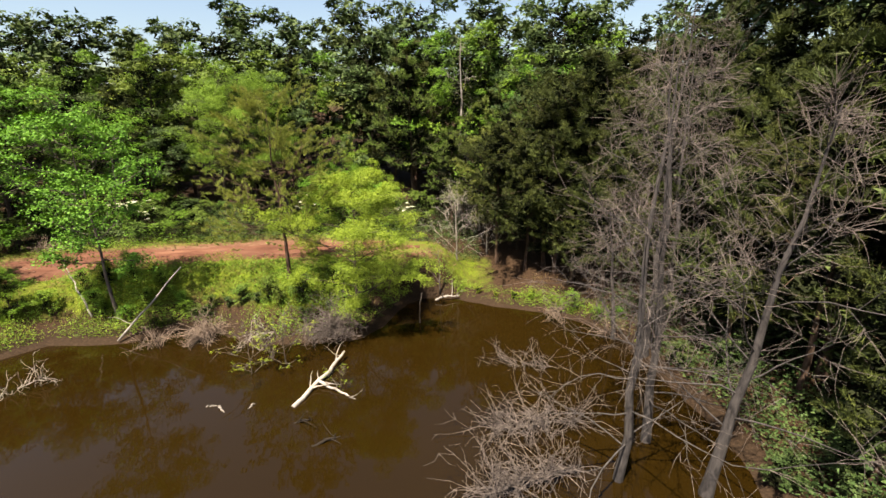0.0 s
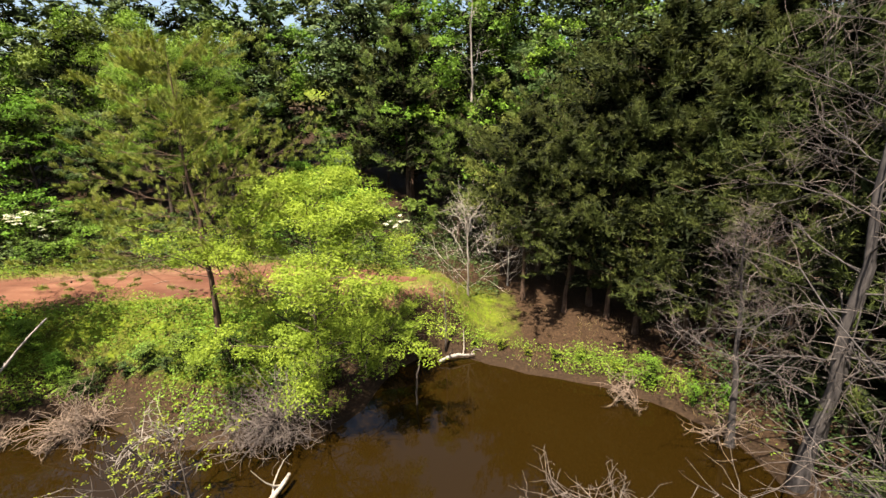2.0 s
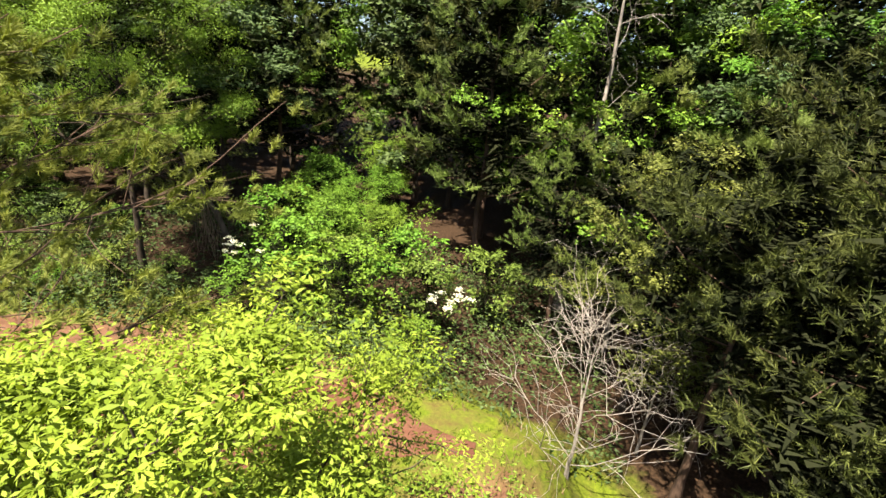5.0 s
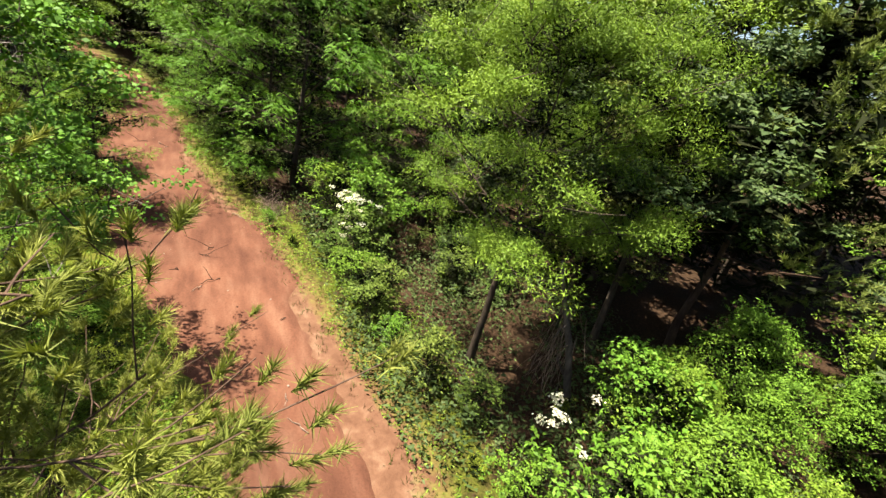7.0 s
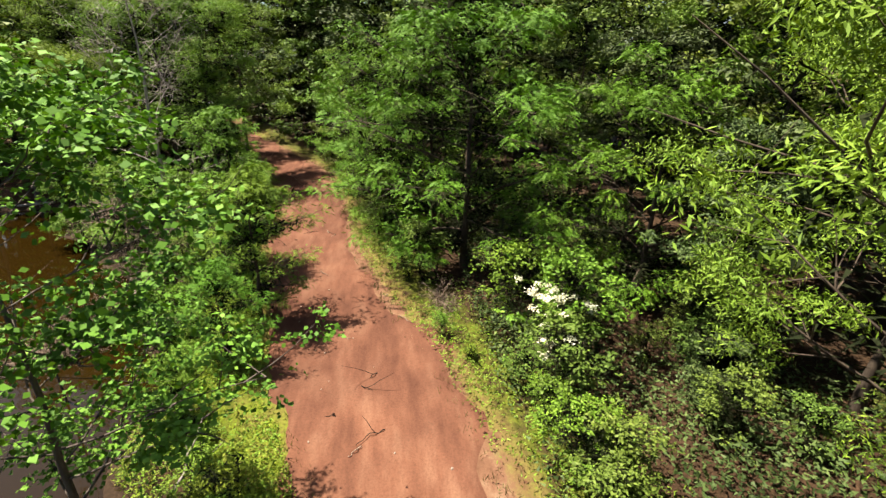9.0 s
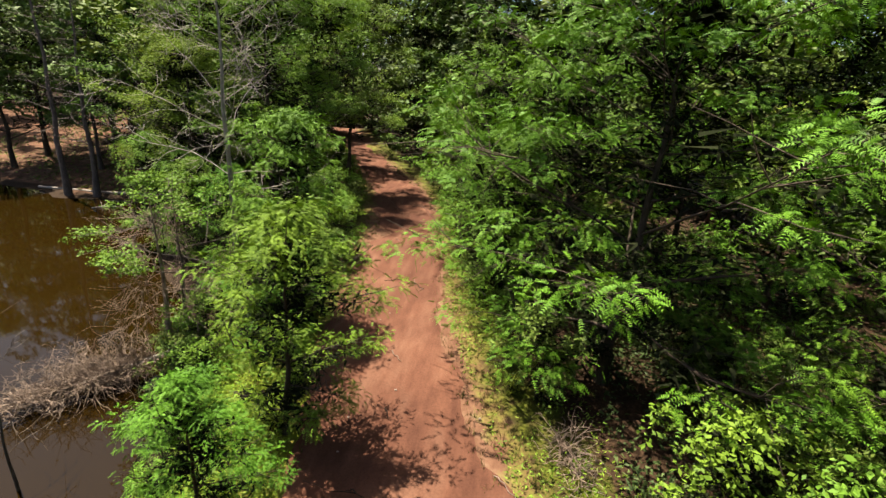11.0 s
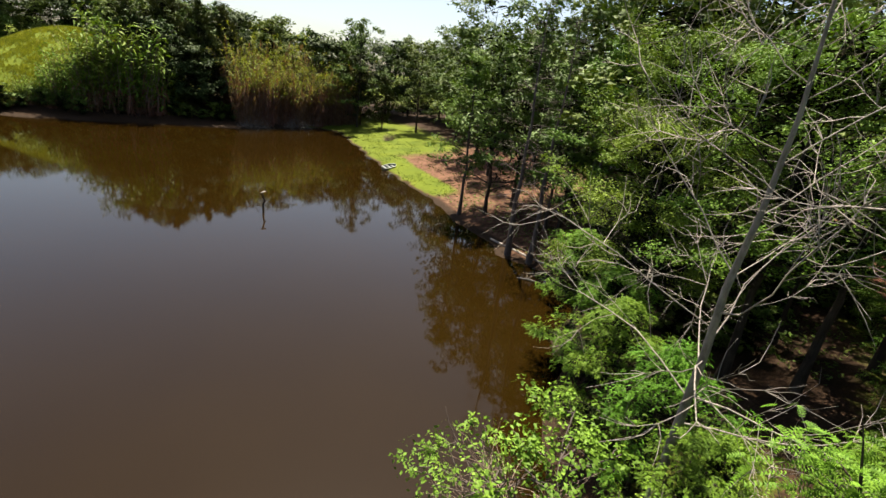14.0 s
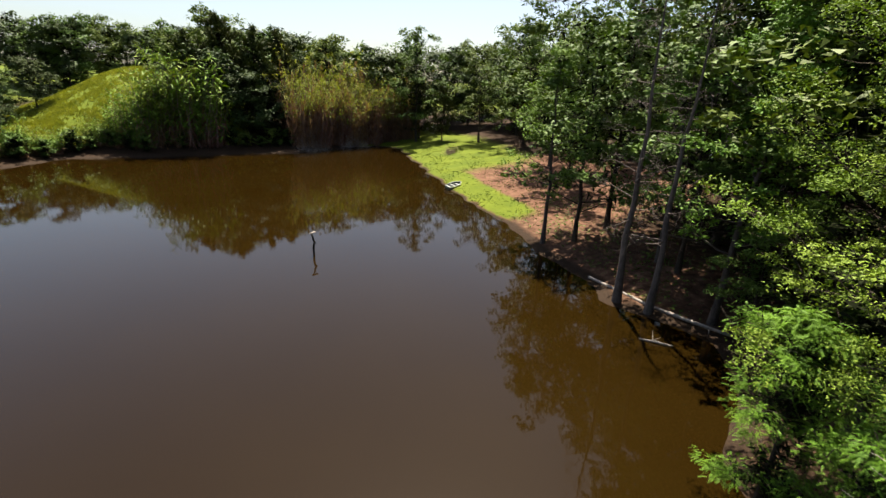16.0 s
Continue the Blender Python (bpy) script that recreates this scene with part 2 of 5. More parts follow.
def fronds(rng, C, out, length, pairs, leaflet, width, N=None):
    """Feathered leaves: pairs of leaflets along a drooping stalk."""
    n = len(C)
    d = unit(out * 0.8 + rng.normal(0, 0.55, (n, 3)))
    d[:, 2] *= 0.5
    if N is None:
        N = np.array([0, 0, 1.0]) + rng.normal(0, 0.25, (n, 3))
    d = unit(d - N * (d * N).sum(1, keepdims=True) * 0.6)
    side = unit(np.cross(d, N))
    up = np.cross(side, d)
    size_of = length * rng.uniform(0.75, 1.2, (n, 1))
    V = []
    for i in range(pairs):
        f = (i + 0.6) / pairs
        spot = C + d * size_of * f - np.array([0, 0, 1.0]) * size_of * 0.35 * f * f
        size = leaflet * (1.1 - 0.55 * abs(f - 0.4))
        for sgn in (-1, 1):
            e = unit(side * sgn + d * 0.5 - up * 0.15)
            w = np.cross(e, up)
            V.append(np.stack([spot - w * width * 0.5, spot + e * size, spot + w * width * 0.5], 1))
    V = np.concatenate(V)
    return V.reshape(-1, 3), np.arange(len(V) * 3).reshape(-1, 3)


def tufts(rng, C, out, count, length, width):
    """Bursts of needles at twig ends."""
    n = len(C)
    o = unit(np.repeat(out, count, 0))
    c = np.repeat(C, count, 0) - o * length * rng.uniform(0, 1.1, (n * count, 1))
    d = unit(o * 0.8 + rng.normal(0, 0.48, (n * count, 3)))
    s = unit(np.cross(d, rng.normal(0, 1, (n * count, 3))))
    l = length * rng.uniform(0.7, 1.15, (n * count, 1))
    V = np.stack([c - s * width * 0.5, c + s * width * 0.5, c + d * l], 1)
    return V.reshape(-1, 3), np.arange(n * count * 3).reshape(-1, 3)


def skeleton_tree(rng, H, r, base, spread, limbs, rise, subs, profile, lift=0.05, lean=(0, 0), wander=0.12, twig=True, fan=0.3, thin=1.0):
    """Trunk, the wood of each limb, and the places and directions of the twig ends."""
    trunk = [np.array([0, 0, -0.5])]
    n = 9
    off = np.zeros(2)
    for i in range(1, n + 1):
        off = off + rng.normal(0, 0.012 * H, 2) * 0.5 + np.array(lean) * H / n
        trunk.append(np.array([off[0], off[1], H * 0.96 * i / n]))
    trunk = np.array(trunk)
    rad = r * (1.12 - np.linspace(0, 1, n + 1) ** 0.8 * 1.04)
    rad[0] *= 1.35
    wood, tips, outs = [], [], []
    turn = rng.uniform(0, 6.28)
    for i in range(limbs):
        f = base + (0.98 - base) * ((i + rng.uniform(0, 1)) / limbs)
        g = (f - base) / (1 - base)
        turn += 2.4 + rng.normal(0, 0.35)
        length = spread * profile(g) * rng.uniform(0.7, 1.25)
        spot = np.array([np.interp(f * H * 0.96, trunk[:, 2], trunk[:, k]) for k in range(3)])
        e = rise * (0.6 + 0.8 * g) + rng.normal(0, 0.12)
        d = np.array([math.cos(turn) * math.cos(e), math.sin(turn) * math.cos(e), math.sin(e)])
        P = bough(rng, spot, d, length, 5, wander, lift)
        r0 = min(0.45 * np.interp(f, np.linspace(0, 1, n + 1), rad), 0.03 + 0.02 * length) * thin
        one = [tube(P if twig else P[::2], np.linspace(r0, 0.012, 6 if twig else 3), 4)]
        for _ in range(subs):
            u = rng.uniform(0.3, 1.0)
            q = np.array([np.interp(u * 5, np.arange(6), P[:, k]) for k in range(3)])
            dd = unit(unit(P[-1] - P[0]) * 0.7 + rng.normal(0, 0.62, 3) * np.array([1.0, 1.0, fan]))
            Q = bough(rng, q, dd, length * rng.uniform(0.24, 0.5), 3, wander * 1.3, lift)
            if twig:
                one.append(tube(Q, np.linspace(0.022 * thin, 0.006, 4), 3))
            for w in (2, 3):
                tips.append(Q[w])
                outs.append(unit(Q[w] - Q[w - 1]))
        tips.append(P[-1])
        outs.append(unit(P[-1] - P[-2]))
        wood.append(join(one))
    return tube(trunk, rad, 8), wood, np.array(tips), np.array(outs)


ROUND = lambda g: math.sin(math.pi * min(0.97, 0.16 + 0.84 * g)) ** 0.7
EGG = lambda g: max(0.3, math.sin(math.pi * min(0.97, 0.42 + 0.44 * g)) ** 0.6)
DOME = lambda g: max(0.25, 1 - g ** 2.2)


def scatter(rng, tips, outs, per, radius, flat=0.7):
    """Places in a loose clump round every twig end."""
    C = np.repeat(tips, per, 0)
    off = rng.normal(0, radius, C.shape)
    off[:, 2] = off[:, 2] * flat * 0.6 - 0.22 * (off[:, 0] ** 2 + off[:, 1] ** 2) / radius
    return C + off, np.repeat(outs, per, 0)


def billows(rng, tips, outs, per, radius, share=0.3, flat=0.55, twig=7, loose=0.16, subs=8):
    """Places, faces and directions of leaves on the outsides of rounded leafy boughs, in small sprigs."""
    ends = np.arange(2 * subs, len(tips), 2 * subs + 1)
    pick = np.unique(np.concatenate([ends, rng.choice(len(tips), max(5, int(len(tips) * share) - len(ends)), replace=False)]))
    n = len(pick)
    each = max(1, int(len(tips) * per / n / twig))
    c = np.repeat(tips[pick], each, 0)
    R = np.repeat(radius * 2.1 * rng.uniform(0.6, 1.4, (n, 1)), each, 0)
    u = unit(rng.normal(0, 1, (n * each, 3)))
    u[:, 2] = np.where(rng.uniform(0, 1, n * each) < 0.84, np.abs(u[:, 2]), -np.abs(u[:, 2]) * 0.5)
    lump = 1 + 0.28 * np.sin(u[:, :1] * 5 + c[:, :1] * 3) * np.sin(u[:, 1:2] * 5 + c[:, 1:2] * 3)
    off = u * R * lump * rng.uniform(0.5, 1.06, (n * each, 1)) ** 0.6 * np.array([1, 1, flat])
    off[:, 2] -= 0.2 * (off[:, 0] ** 2 + off[:, 1] ** 2) / R[:, 0]
    N = unit(u * np.array([0.55, 0.55, 0.7]) + np.array([0, 0, 0.35]) + rng.normal(0, 0.2, u.shape))
    C = np.repeat(c + off, twig, 0) + rng.normal(0, 1, (n * each * twig, 3)) * np.repeat(R, twig, 0) * loose * np.array([1, 1, 0.7])
    N = unit(np.repeat(N, twig, 0) + rng.normal(0, 0.3, (n * each * twig, 3)))
    O = unit(np.repeat(u * np.array([1, 1, 0.4]), twig, 0) + 0.4 * np.repeat(np.repeat(outs[pick], each, 0), twig, 0))
    return C, N, O


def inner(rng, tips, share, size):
    """Dark blades inside a crown: its shade put into colour; they also block light."""
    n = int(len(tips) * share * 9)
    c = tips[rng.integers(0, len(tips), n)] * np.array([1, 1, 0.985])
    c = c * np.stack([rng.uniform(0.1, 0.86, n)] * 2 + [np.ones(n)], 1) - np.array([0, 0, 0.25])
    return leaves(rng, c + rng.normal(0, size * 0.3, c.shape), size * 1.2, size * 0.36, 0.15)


def stand(name, label, category, group=""):
    ob = new(name)
    ob.empty_display_size = 0.2
    return tagged(ob, label, category, group)


def timber(ob, trunk, wood, bark, split):
    """The trunk, with its limbs by themselves or in one piece."""
    shape("trunk", *(trunk if split else join([trunk, *wood])), bark, ob, smooth=True)
    for w in wood if split else ():
        shape("limb", *w, bark, ob, smooth=True)


def broadleaf(seed, label, H, r, base, spread, limbs, subs, per, clump, leaf, mat, bark, rise=0.45, profile=ROUND, group="", lift=0.05, lean=(0, 0), droop=0.3,
              name="tree", slim=0.6, whole=False, split=False, fill=0, twig=True, share=0.3):
    rng = np.random.default_rng(seed)
    ob = stand(name, label, "tree" if name != "bush" else "bush", group)
    t, w, tips, outs = skeleton_tree(rng, H, r, base, spread, limbs, rise, subs, profile, lift, lean, twig=twig)
    timber(ob, t, w, bark, split)
    C, N, _ = billows(rng, tips, outs, per, clump, share, subs=subs)
    shape("crown", *leaves(rng, C, leaf, leaf * slim, droop, whole=whole, N=N), mat, ob)
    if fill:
        shape("inner_crown", *inner(rng, tips, fill, clump * (0.6 if whole else 1.15)), CROWN_SHADE, ob, "dark twigs and old leaves")
    return ob


def feathered(seed, label, H, r, base, spread, limbs, subs, per, clump, length, pairs, leaflet, mat, bark, rise=0.4, profile=DOME, lean=(0, 0), group="", fill=0):
    rng = np.random.default_rng(seed)
    ob = stand("tree", label, "tree", group)
    t, w, tips, outs = skeleton_tree(rng, H, r, base, spread, limbs, rise, subs, profile, 0.02, lean)
    timber(ob, t, w, bark, True)
    C, N, O = billows(rng, tips, outs, per, clump, 0.3, 0.42, 4, subs=subs)
    shape("crown", *fronds(rng, C, O, length, pairs, leaflet, leaflet * 0.42, N), mat, ob)
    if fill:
        shape("inner_crown", *inner(rng, tips, fill, clump * 0.9), CROWN_SHADE, ob, "dark twigs and old leaves")
    return ob


def pine(seed, label, H, r, base, spread, limbs, subs, per, count, length, width, mat, group="", profile=None, rise=0.15, lean=(0, 0), split=False, fill=0, twig=True):
    rng = np.random.default_rng(seed)
    ob = stand("pine_tree", label, "pine tree", group)
    t, w, tips, outs = skeleton_tree(rng, H, r, base, spread, limbs, rise, subs, profile or DOME, 0.06, lean, twig=twig, thin=0.5 if split else 1.0)
    timber(ob, t, w, BARK_PINE, split)
    C, O = scatter(rng, tips, outs, per, 0.16)
    shape("crown", *tufts(rng, C, O + np.array([0, 0, 0.45]), count, length, width), mat, ob, "bunched green needles")
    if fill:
        shape("inner_crown", *inner(rng, tips, fill, 0.55), CROWN_SHADE, ob, "dark twigs and old needles")
    return ob


def bare_tree(seed, label, H, r, base, spread, limbs, subs, twigs, mat, rise=0.35, lean=(0, 0), group="", profile=DOME, lift=0.03, name="dead_tree", fine=1.0, spray=None):
    """A dead tree: trunk, limbs, and sprays of fine twigs."""
    rng = np.random.default_rng(seed)
    ob = stand(name, label, "dead tree" if name == "dead_tree" else "shrub", group)
    t, w, tips, outs = skeleton_tree(rng, H, r, base, spread, limbs, rise, subs, profile, lift, lean, 0.16, fan=0.9, thin=0.5)
    timber(ob, t, w, mat, True)
    sprays = []
    for p, o in zip(tips, outs):
        for _ in range(twigs):
            d = unit(o * 0.8 + rng.normal(0, 0.5, 3))
            sprays.append(tube(bough(rng, p, d, fine * rng.uniform(0.5, 1.5), 3, 0.28, 0.0), (0.009, 0.007, 0.005, 0.003), 3))
    shape("twig_spray", *join(sprays), spray or mat, ob)["kind"] = "stuff"
    return ob


def brush(seed, label, axis, length, count, reach, mat, name="fallen_branches", r=0.14, rise=0.3, log=True):
    """A fallen top: one long log with a tangle of bare branches."""
    rng = np.random.default_rng(seed)
    ob = stand(name, label, "fallen branches")
    P = bough(rng, (0, 0, 0.9 if log else 0.15), (axis[0], axis[1], -0.1 if log else 0.02), length, 6, 0.05, 0.0)
    if log:
        shape("log", *tube(P, np.linspace(r, 0.03, 7), 7), BARK_PALE, ob, smooth=True)
    parts = []
    for _ in range(count):
        u = rng.uniform(0.15, 1.0)
        q = np.array([np.interp(u * 6, np.arange(7), P[:, k]) for k in range(3)])
        d = unit(np.array([axis[0], axis[1], 0]) * rng.uniform(-0.1, 1.0) + rng.normal(0, 0.6, 3) + np.array([0, 0, rise]))
        Q = bough(rng, q, d, reach * rng.uniform(0.4, 1.2), 4, 0.25, -0.07)
        Q[:, 2] = np.maximum(Q[:, 2], -0.15)
        parts.append(tube(Q, (0.022, 0.018, 0.014, 0.010, 0.005), 3))
        for _ in range(4):
            k = rng.integers(1, 5)
            T = bough(rng, Q[k], unit(Q[k] - Q[k - 1] + rng.normal(0, 0.6, 3)), reach * rng.uniform(0.15, 0.45), 3, 0.3, -0.06)
            T[:, 2] = np.maximum(T[:, 2], -0.15)
            parts.append(tube(T, (0.011, 0.009, 0.007, 0.004), 3))
    shape("twig_spray", *join(parts), mat, ob)["kind"] = "stuff"
    return ob


# ---- the lie of the land ----
SHORE = np.array([
    (10.4, 24.6), (9.9, 27.3), (8.1, 29.5), (5.8, 31.0), (2.9, 31.9), (0.0, 33.3), (-2.4, 34.3), (-4.0, 32.3), (-4.9, 29.3), (-6.2, 27.4),
    (-9.4, 27.0), (-15.4, 28.4), (-21.2, 27.2), (-26.2, 27.0), (-28.0, 25.0), (-31.3, 24.2), (-34.1, 24.5), (-37.6, 22.3), (-41.1, 21.0),
    (-45.1, 18.3), (-49.0, 14.0), (-55.0, 8.0), (-61.5, 4.0), (-64.2, 0.7), (-62.5, -3.0), (-62.9, -9.0), (-62.7, -16.5), (-64.4, -24.0),
    (-65.0, -29.0), (-66.8, -47.0), (-72.2, -84.0), (-74.0, -90.0), (-69.5, -96.5), (-65.0, -94.0), (-52.0, -88.3), (-35.0, -86.6),
    (-20.0, -85.3), (-9.3, -86.5), (-2.5, -77.0), (8.0, -72.0), (22.0, -55.0), (27.0, -30.0), (20.0, -8.0), (13.5, 5.0), (11.0, 14.0), (11.4, 20.0)])
def ragged(P, seed, step_m=2.2, much=0.5):
    """The same outline with small bays and points."""
    rng, out = np.random.default_rng(seed), []
    for p, q in zip(P, np.roll(P, -1, 0)):
        n = max(1, int(np.hypot(*(q - p)) / step_m))
        side = np.array([-(q - p)[1], (q - p)[0]]) / np.hypot(*(q - p))
        for k in range(n):
            out.append(p + (q - p) * k / n + (side * rng.normal(0, much) if k else 0))
    return np.array(out)


SHORE = ragged(SHORE, 3)
ROAD_LINE = np.array([
    (-3.0, 37.2), (-9.0, 37.0), (-16.5, 36.9), (-23.5, 35.6), (-30.0, 33.7), (-36.5, 31.7), (-44.0, 30.1), (-52.0, 29.2), (-60.0, 27.9),
    (-68.0, 25.8), (-76.0, 22.0), (-84.0, 18.2), (-94.0, 13.8), (-106.0, 9.0), (-125.0, 0.0)])
ROAD_HALF = np.array([1.2, 2.2, 2.6, 2.5, 3.1, 2.8, 2.5, 2.4, 2.4, 2.3, 2.3, 2.2, 2.2, 2.2, 2.2])


def shore_distance(x, y):
    """Metres to the waterline; negative on the water."""
    x, y = np.asarray(x, float), np.asarray(y, float)
    best, inside = np.full(x.shape, 1e9), np.zeros(x.shape, bool)
    for (ax, ay), (bx, by) in zip(SHORE, np.roll(SHORE, -1, 0)):
        dx, dy = bx - ax, by - ay
        u = np.clip(((x - ax) * dx + (y - ay) * dy) / (dx * dx + dy * dy), 0, 1)
        best = np.minimum(best, np.hypot(x - ax - u * dx, y - ay - u * dy))
        cross = (ay > y) != (by > y)
        inside ^= cross & (x < (bx - ax) * (y - ay) / ((by - ay) or 1e-9) + ax)
    return np.where(inside, -best, best)


def road_distance(x, y):
    """Metres to the road's middle, and how far along it."""
    x, y = np.asarray(x, float), np.asarray(y, float)
    best, half = np.full(x.shape, 1e9), np.full(x.shape, 2.5)
    for (a, b), (h, k) in zip(zip(ROAD_LINE[:-1], ROAD_LINE[1:]), zip(ROAD_HALF[:-1], ROAD_HALF[1:])):
        d = b - a
        u = np.clip(((x - a[0]) * d[0] + (y - a[1]) * d[1]) / (d @ d), 0, 1)
        r = np.hypot(x - a[0] - u * d[0], y - a[1] - u * d[1])
        half = np.where(r < best, h + (k - h) * u, half)
        best = np.minimum(best, r)
    return best, half


def step(v, a, b):
    u = np.clip((v - a) / (b - a), 0, 1)
    return u * u * (3 - 2 * u)


def waves(x, y):
    return 0.5 * np.sin(x * 0.31 + 1.3 * np.sin(y * 0.17)) * np.cos(y * 0.27 + 0.7) + 0.25 * np.sin(x * 0.9 + y * 0.7) * np.sin(y * 1.1 - x * 0.4)


def land(x, y):
    x, y = np.asarray(x, float), np.asarray(y, float)
    d = shore_distance(x, y)
    out = np.maximum(d, 0)
    dam = step(y, 10, 22) * step(-x, 1.0, 7.0)
    bank = 3.1 * step(out, -0.6, 5.0)
    slope = 0.25 * step(out, 0, 1.0) + np.minimum(out * 0.11, 3.2) * step(out, 0, 4)
    z = dam * bank + (1 - dam) * slope
    z = z + step(y, 44, 120) * 9.0 + 0.18 * waves(x, y) * step(out, 0.5, 4)
    z = z + 13.0 * np.exp(-(((x + 18) / 21) ** 2 + ((y + 124) / 28) ** 2)) * step(out, 0, 14)
    z = z + 14.0 * step(np.hypot(x + 30, y + 20), 95, 260)
    r, half = road_distance(x, y)
    w = 1 - step(r, half + 0.3, half + 3.0)
    z = z * (1 - w) + w * 3.04
    return np.where(d < 0, np.maximum(-1.6, d * 0.35), z)


def at(x, y, scale=1.0, turn=0.0, sink=0.0, tilt=(0, 0)):
    """The pose of a thing that stands on the ground."""
    return pose(x, y, float(land(x, y)) - sink, tilt[0], tilt[1], turn) @ Matrix.Scale(scale, 4)


def axis_steps(lo, hi, fine, far):
    inner = np.arange(lo, hi + fine, fine)
    grow, s = [], fine
    while sum(grow) < far:
        s *= 1.28
        grow.append(s)
    g = np.cumsum(grow)
    return np.concatenate([lo - g[::-1], inner, inner[-1] + g])


def build_ground():
    xs, ys = axis_steps(-90, 24, 0.85, 2200), axis_steps(-105, 62, 0.85, 2200)
    X, Y = np.meshgrid(xs, ys)
    Z = land(X, Y)
    V = np.stack([X, Y, Z], -1).reshape(-1, 3)
    ny, nx = X.shape
    i, j = np.meshgrid(np.arange(ny - 1), np.arange(nx - 1), indexing="ij")
    k = i * nx + j
    F = np.stack([k, k + 1, k + nx + 1, k + nx], -1).reshape(-1, 4)
    ob = shape("ground", V, F, GROUND, smooth=True)
    tagged(ob, "red clay banks, grass and brown leaf litter round the pond", "ground", kind="structure")
    d, (r, half) = shore_distance(X, Y), road_distance(X, Y)
    lawn = step(-X, 62, 66) * step(d, 0.2, 0.9) * np.maximum(step(-Y, 46, 62) * (1 - step(d, 15, 28)), step(-Y, 24, 30) * (1 - step(d, 4, 7)))
    sand = step(-X, 62, 66) * step(-Y, 16, 24) * (1 - step(-Y, 50, 64)) * step(d, 3, 5) * (1 - step(d, 26, 38))
    verge = step(r, half - 0.4, half + 0.6) * (1 - step(r, half + 2.5, half + 5)) * step(d, 1, 2)
    hill = np.exp(-(((X + 17) / 24) ** 2 + ((Y + 120) / 30) ** 2)) * step(d, 3, 8)
    bankgreen = step(d, 1.0, 2.5) * step(Y, 15, 22) * (1 - step(d, 6, 9)) * 0.6 * (1 - step(X, 1, 5))
    yard = np.exp(-(((X + 92) / 9) ** 2 + ((Y - 13) / 4) ** 2))
    far = step(np.hypot(X + 30, Y + 20), 110, 170)
    grass = np.clip(np.maximum.reduce([lawn * 0.95, verge * 0.46, hill * 1.6, bankgreen, far * 0.8, yard]), 0, 1)
    soil = np.clip(np.maximum.reduce([1 - step(r, half + 0.5, half + 2.0), 1 - step(d, 0.2, 1.0), sand, 0.55 * (1 - step(d, 8, 20)) * step(-X, 60, 64) * step(-Y, -8, 6)]), 0, 1)
    col = np.stack([grass, soil, 0.95 * (1 - step(d, 0.4, 2.0)) * (1 - lawn), np.ones_like(d)], -1).reshape(-1, 4).astype(np.float32)
    a = ob.data.color_attributes.new("cover", "FLOAT_COLOR", "POINT")
    a.data.foreach_set("color", col.ravel())


def build_water():
    xs, ys = np.linspace(-80, 34, 40), np.linspace(-102, 40, 50)
    X, Y = np.meshgrid(xs, ys)
    V = np.stack([X, Y, 0 * X], -1).reshape(-1, 3)
    ny, nx = X.shape
    i, j = np.meshgrid(np.arange(ny - 1), np.arange(nx - 1), indexing="ij")
    k = i * nx + j
    ob = shape("water", V, np.stack([k, k + 1, k + nx + 1, k + nx], -1).reshape(-1, 4), WATER)
    tagged(ob, "still murky brown pond water mirroring the sky", "water", kind="structure")


def build_road():
    seg = np.hypot(*(np.diff(ROAD_LINE, axis=0).T))
    s = np.concatenate([[0], np.cumsum(seg)])
    u = np.arange(0, s[-1], 0.4)
    cx, cy = np.interp(u, s, ROAD_LINE[:, 0]), np.interp(u, s, ROAD_LINE[:, 1])
    for _ in range(10):
        cx[1:-1], cy[1:-1] = (cx[:-2] + cx[1:-1] + cx[2:]) / 3, (cy[:-2] + cy[1:-1] + cy[2:]) / 3
    tx, ty = np.gradient(cx), np.gradient(cy)
    n = np.hypot(tx, ty)
    nx, ny = -ty / n, tx / n
    half = np.interp(u, s, ROAD_HALF)
    c = np.linspace(-1, 1, 21)
    rng = np.random.default_rng(5)
    wob = [np.convolve(rng.normal(0, 1, len(u)), np.ones(6) / 6, "same") * 0.7 + np.convolve(rng.normal(0, 1, len(u)), np.ones(22) / 22, "same") * 1.3 for _ in range(2)]
    wob[0] = wob[0] + 1.9 * np.exp(-((cx + 31.0) / 1.6) ** 2) * (cy > 25)
    W = np.where(c[None] < 0, (half + wob[0])[:, None], (half + wob[1])[:, None]) * c[None]
    W *= (0.25 + 0.75 * step(u, 0, 4))[:, None]
    X, Y = cx[:, None] + nx[:, None] * W, cy[:, None] + ny[:, None] * W
    rut = -0.045 * np.exp(-((np.abs(W) - 0.85) / 0.28) ** 2) + 0.01 * waves(X * 2.1, Y * 2.3)
    Z = 3.10 + rut - 0.16 * step(np.abs(c), 0.86, 1.0)[None]
    V = np.stack([X, Y, Z], -1).reshape(-1, 3)
    a, b = X.shape
    i, j = np.meshgrid(np.arange(a - 1), np.arange(b - 1), indexing="ij")
    k = i * b + j
    ob = shape("road", V, np.stack([k, k + b, k + b + 1, k + 1], -1).reshape(-1, 4), ROAD, smooth=True)
    tagged(ob, "rutted red dirt track along the pond bank", "road", kind="structure")


build_ground()
build_water()
build_road()

RNG = np.random.default_rng(11)


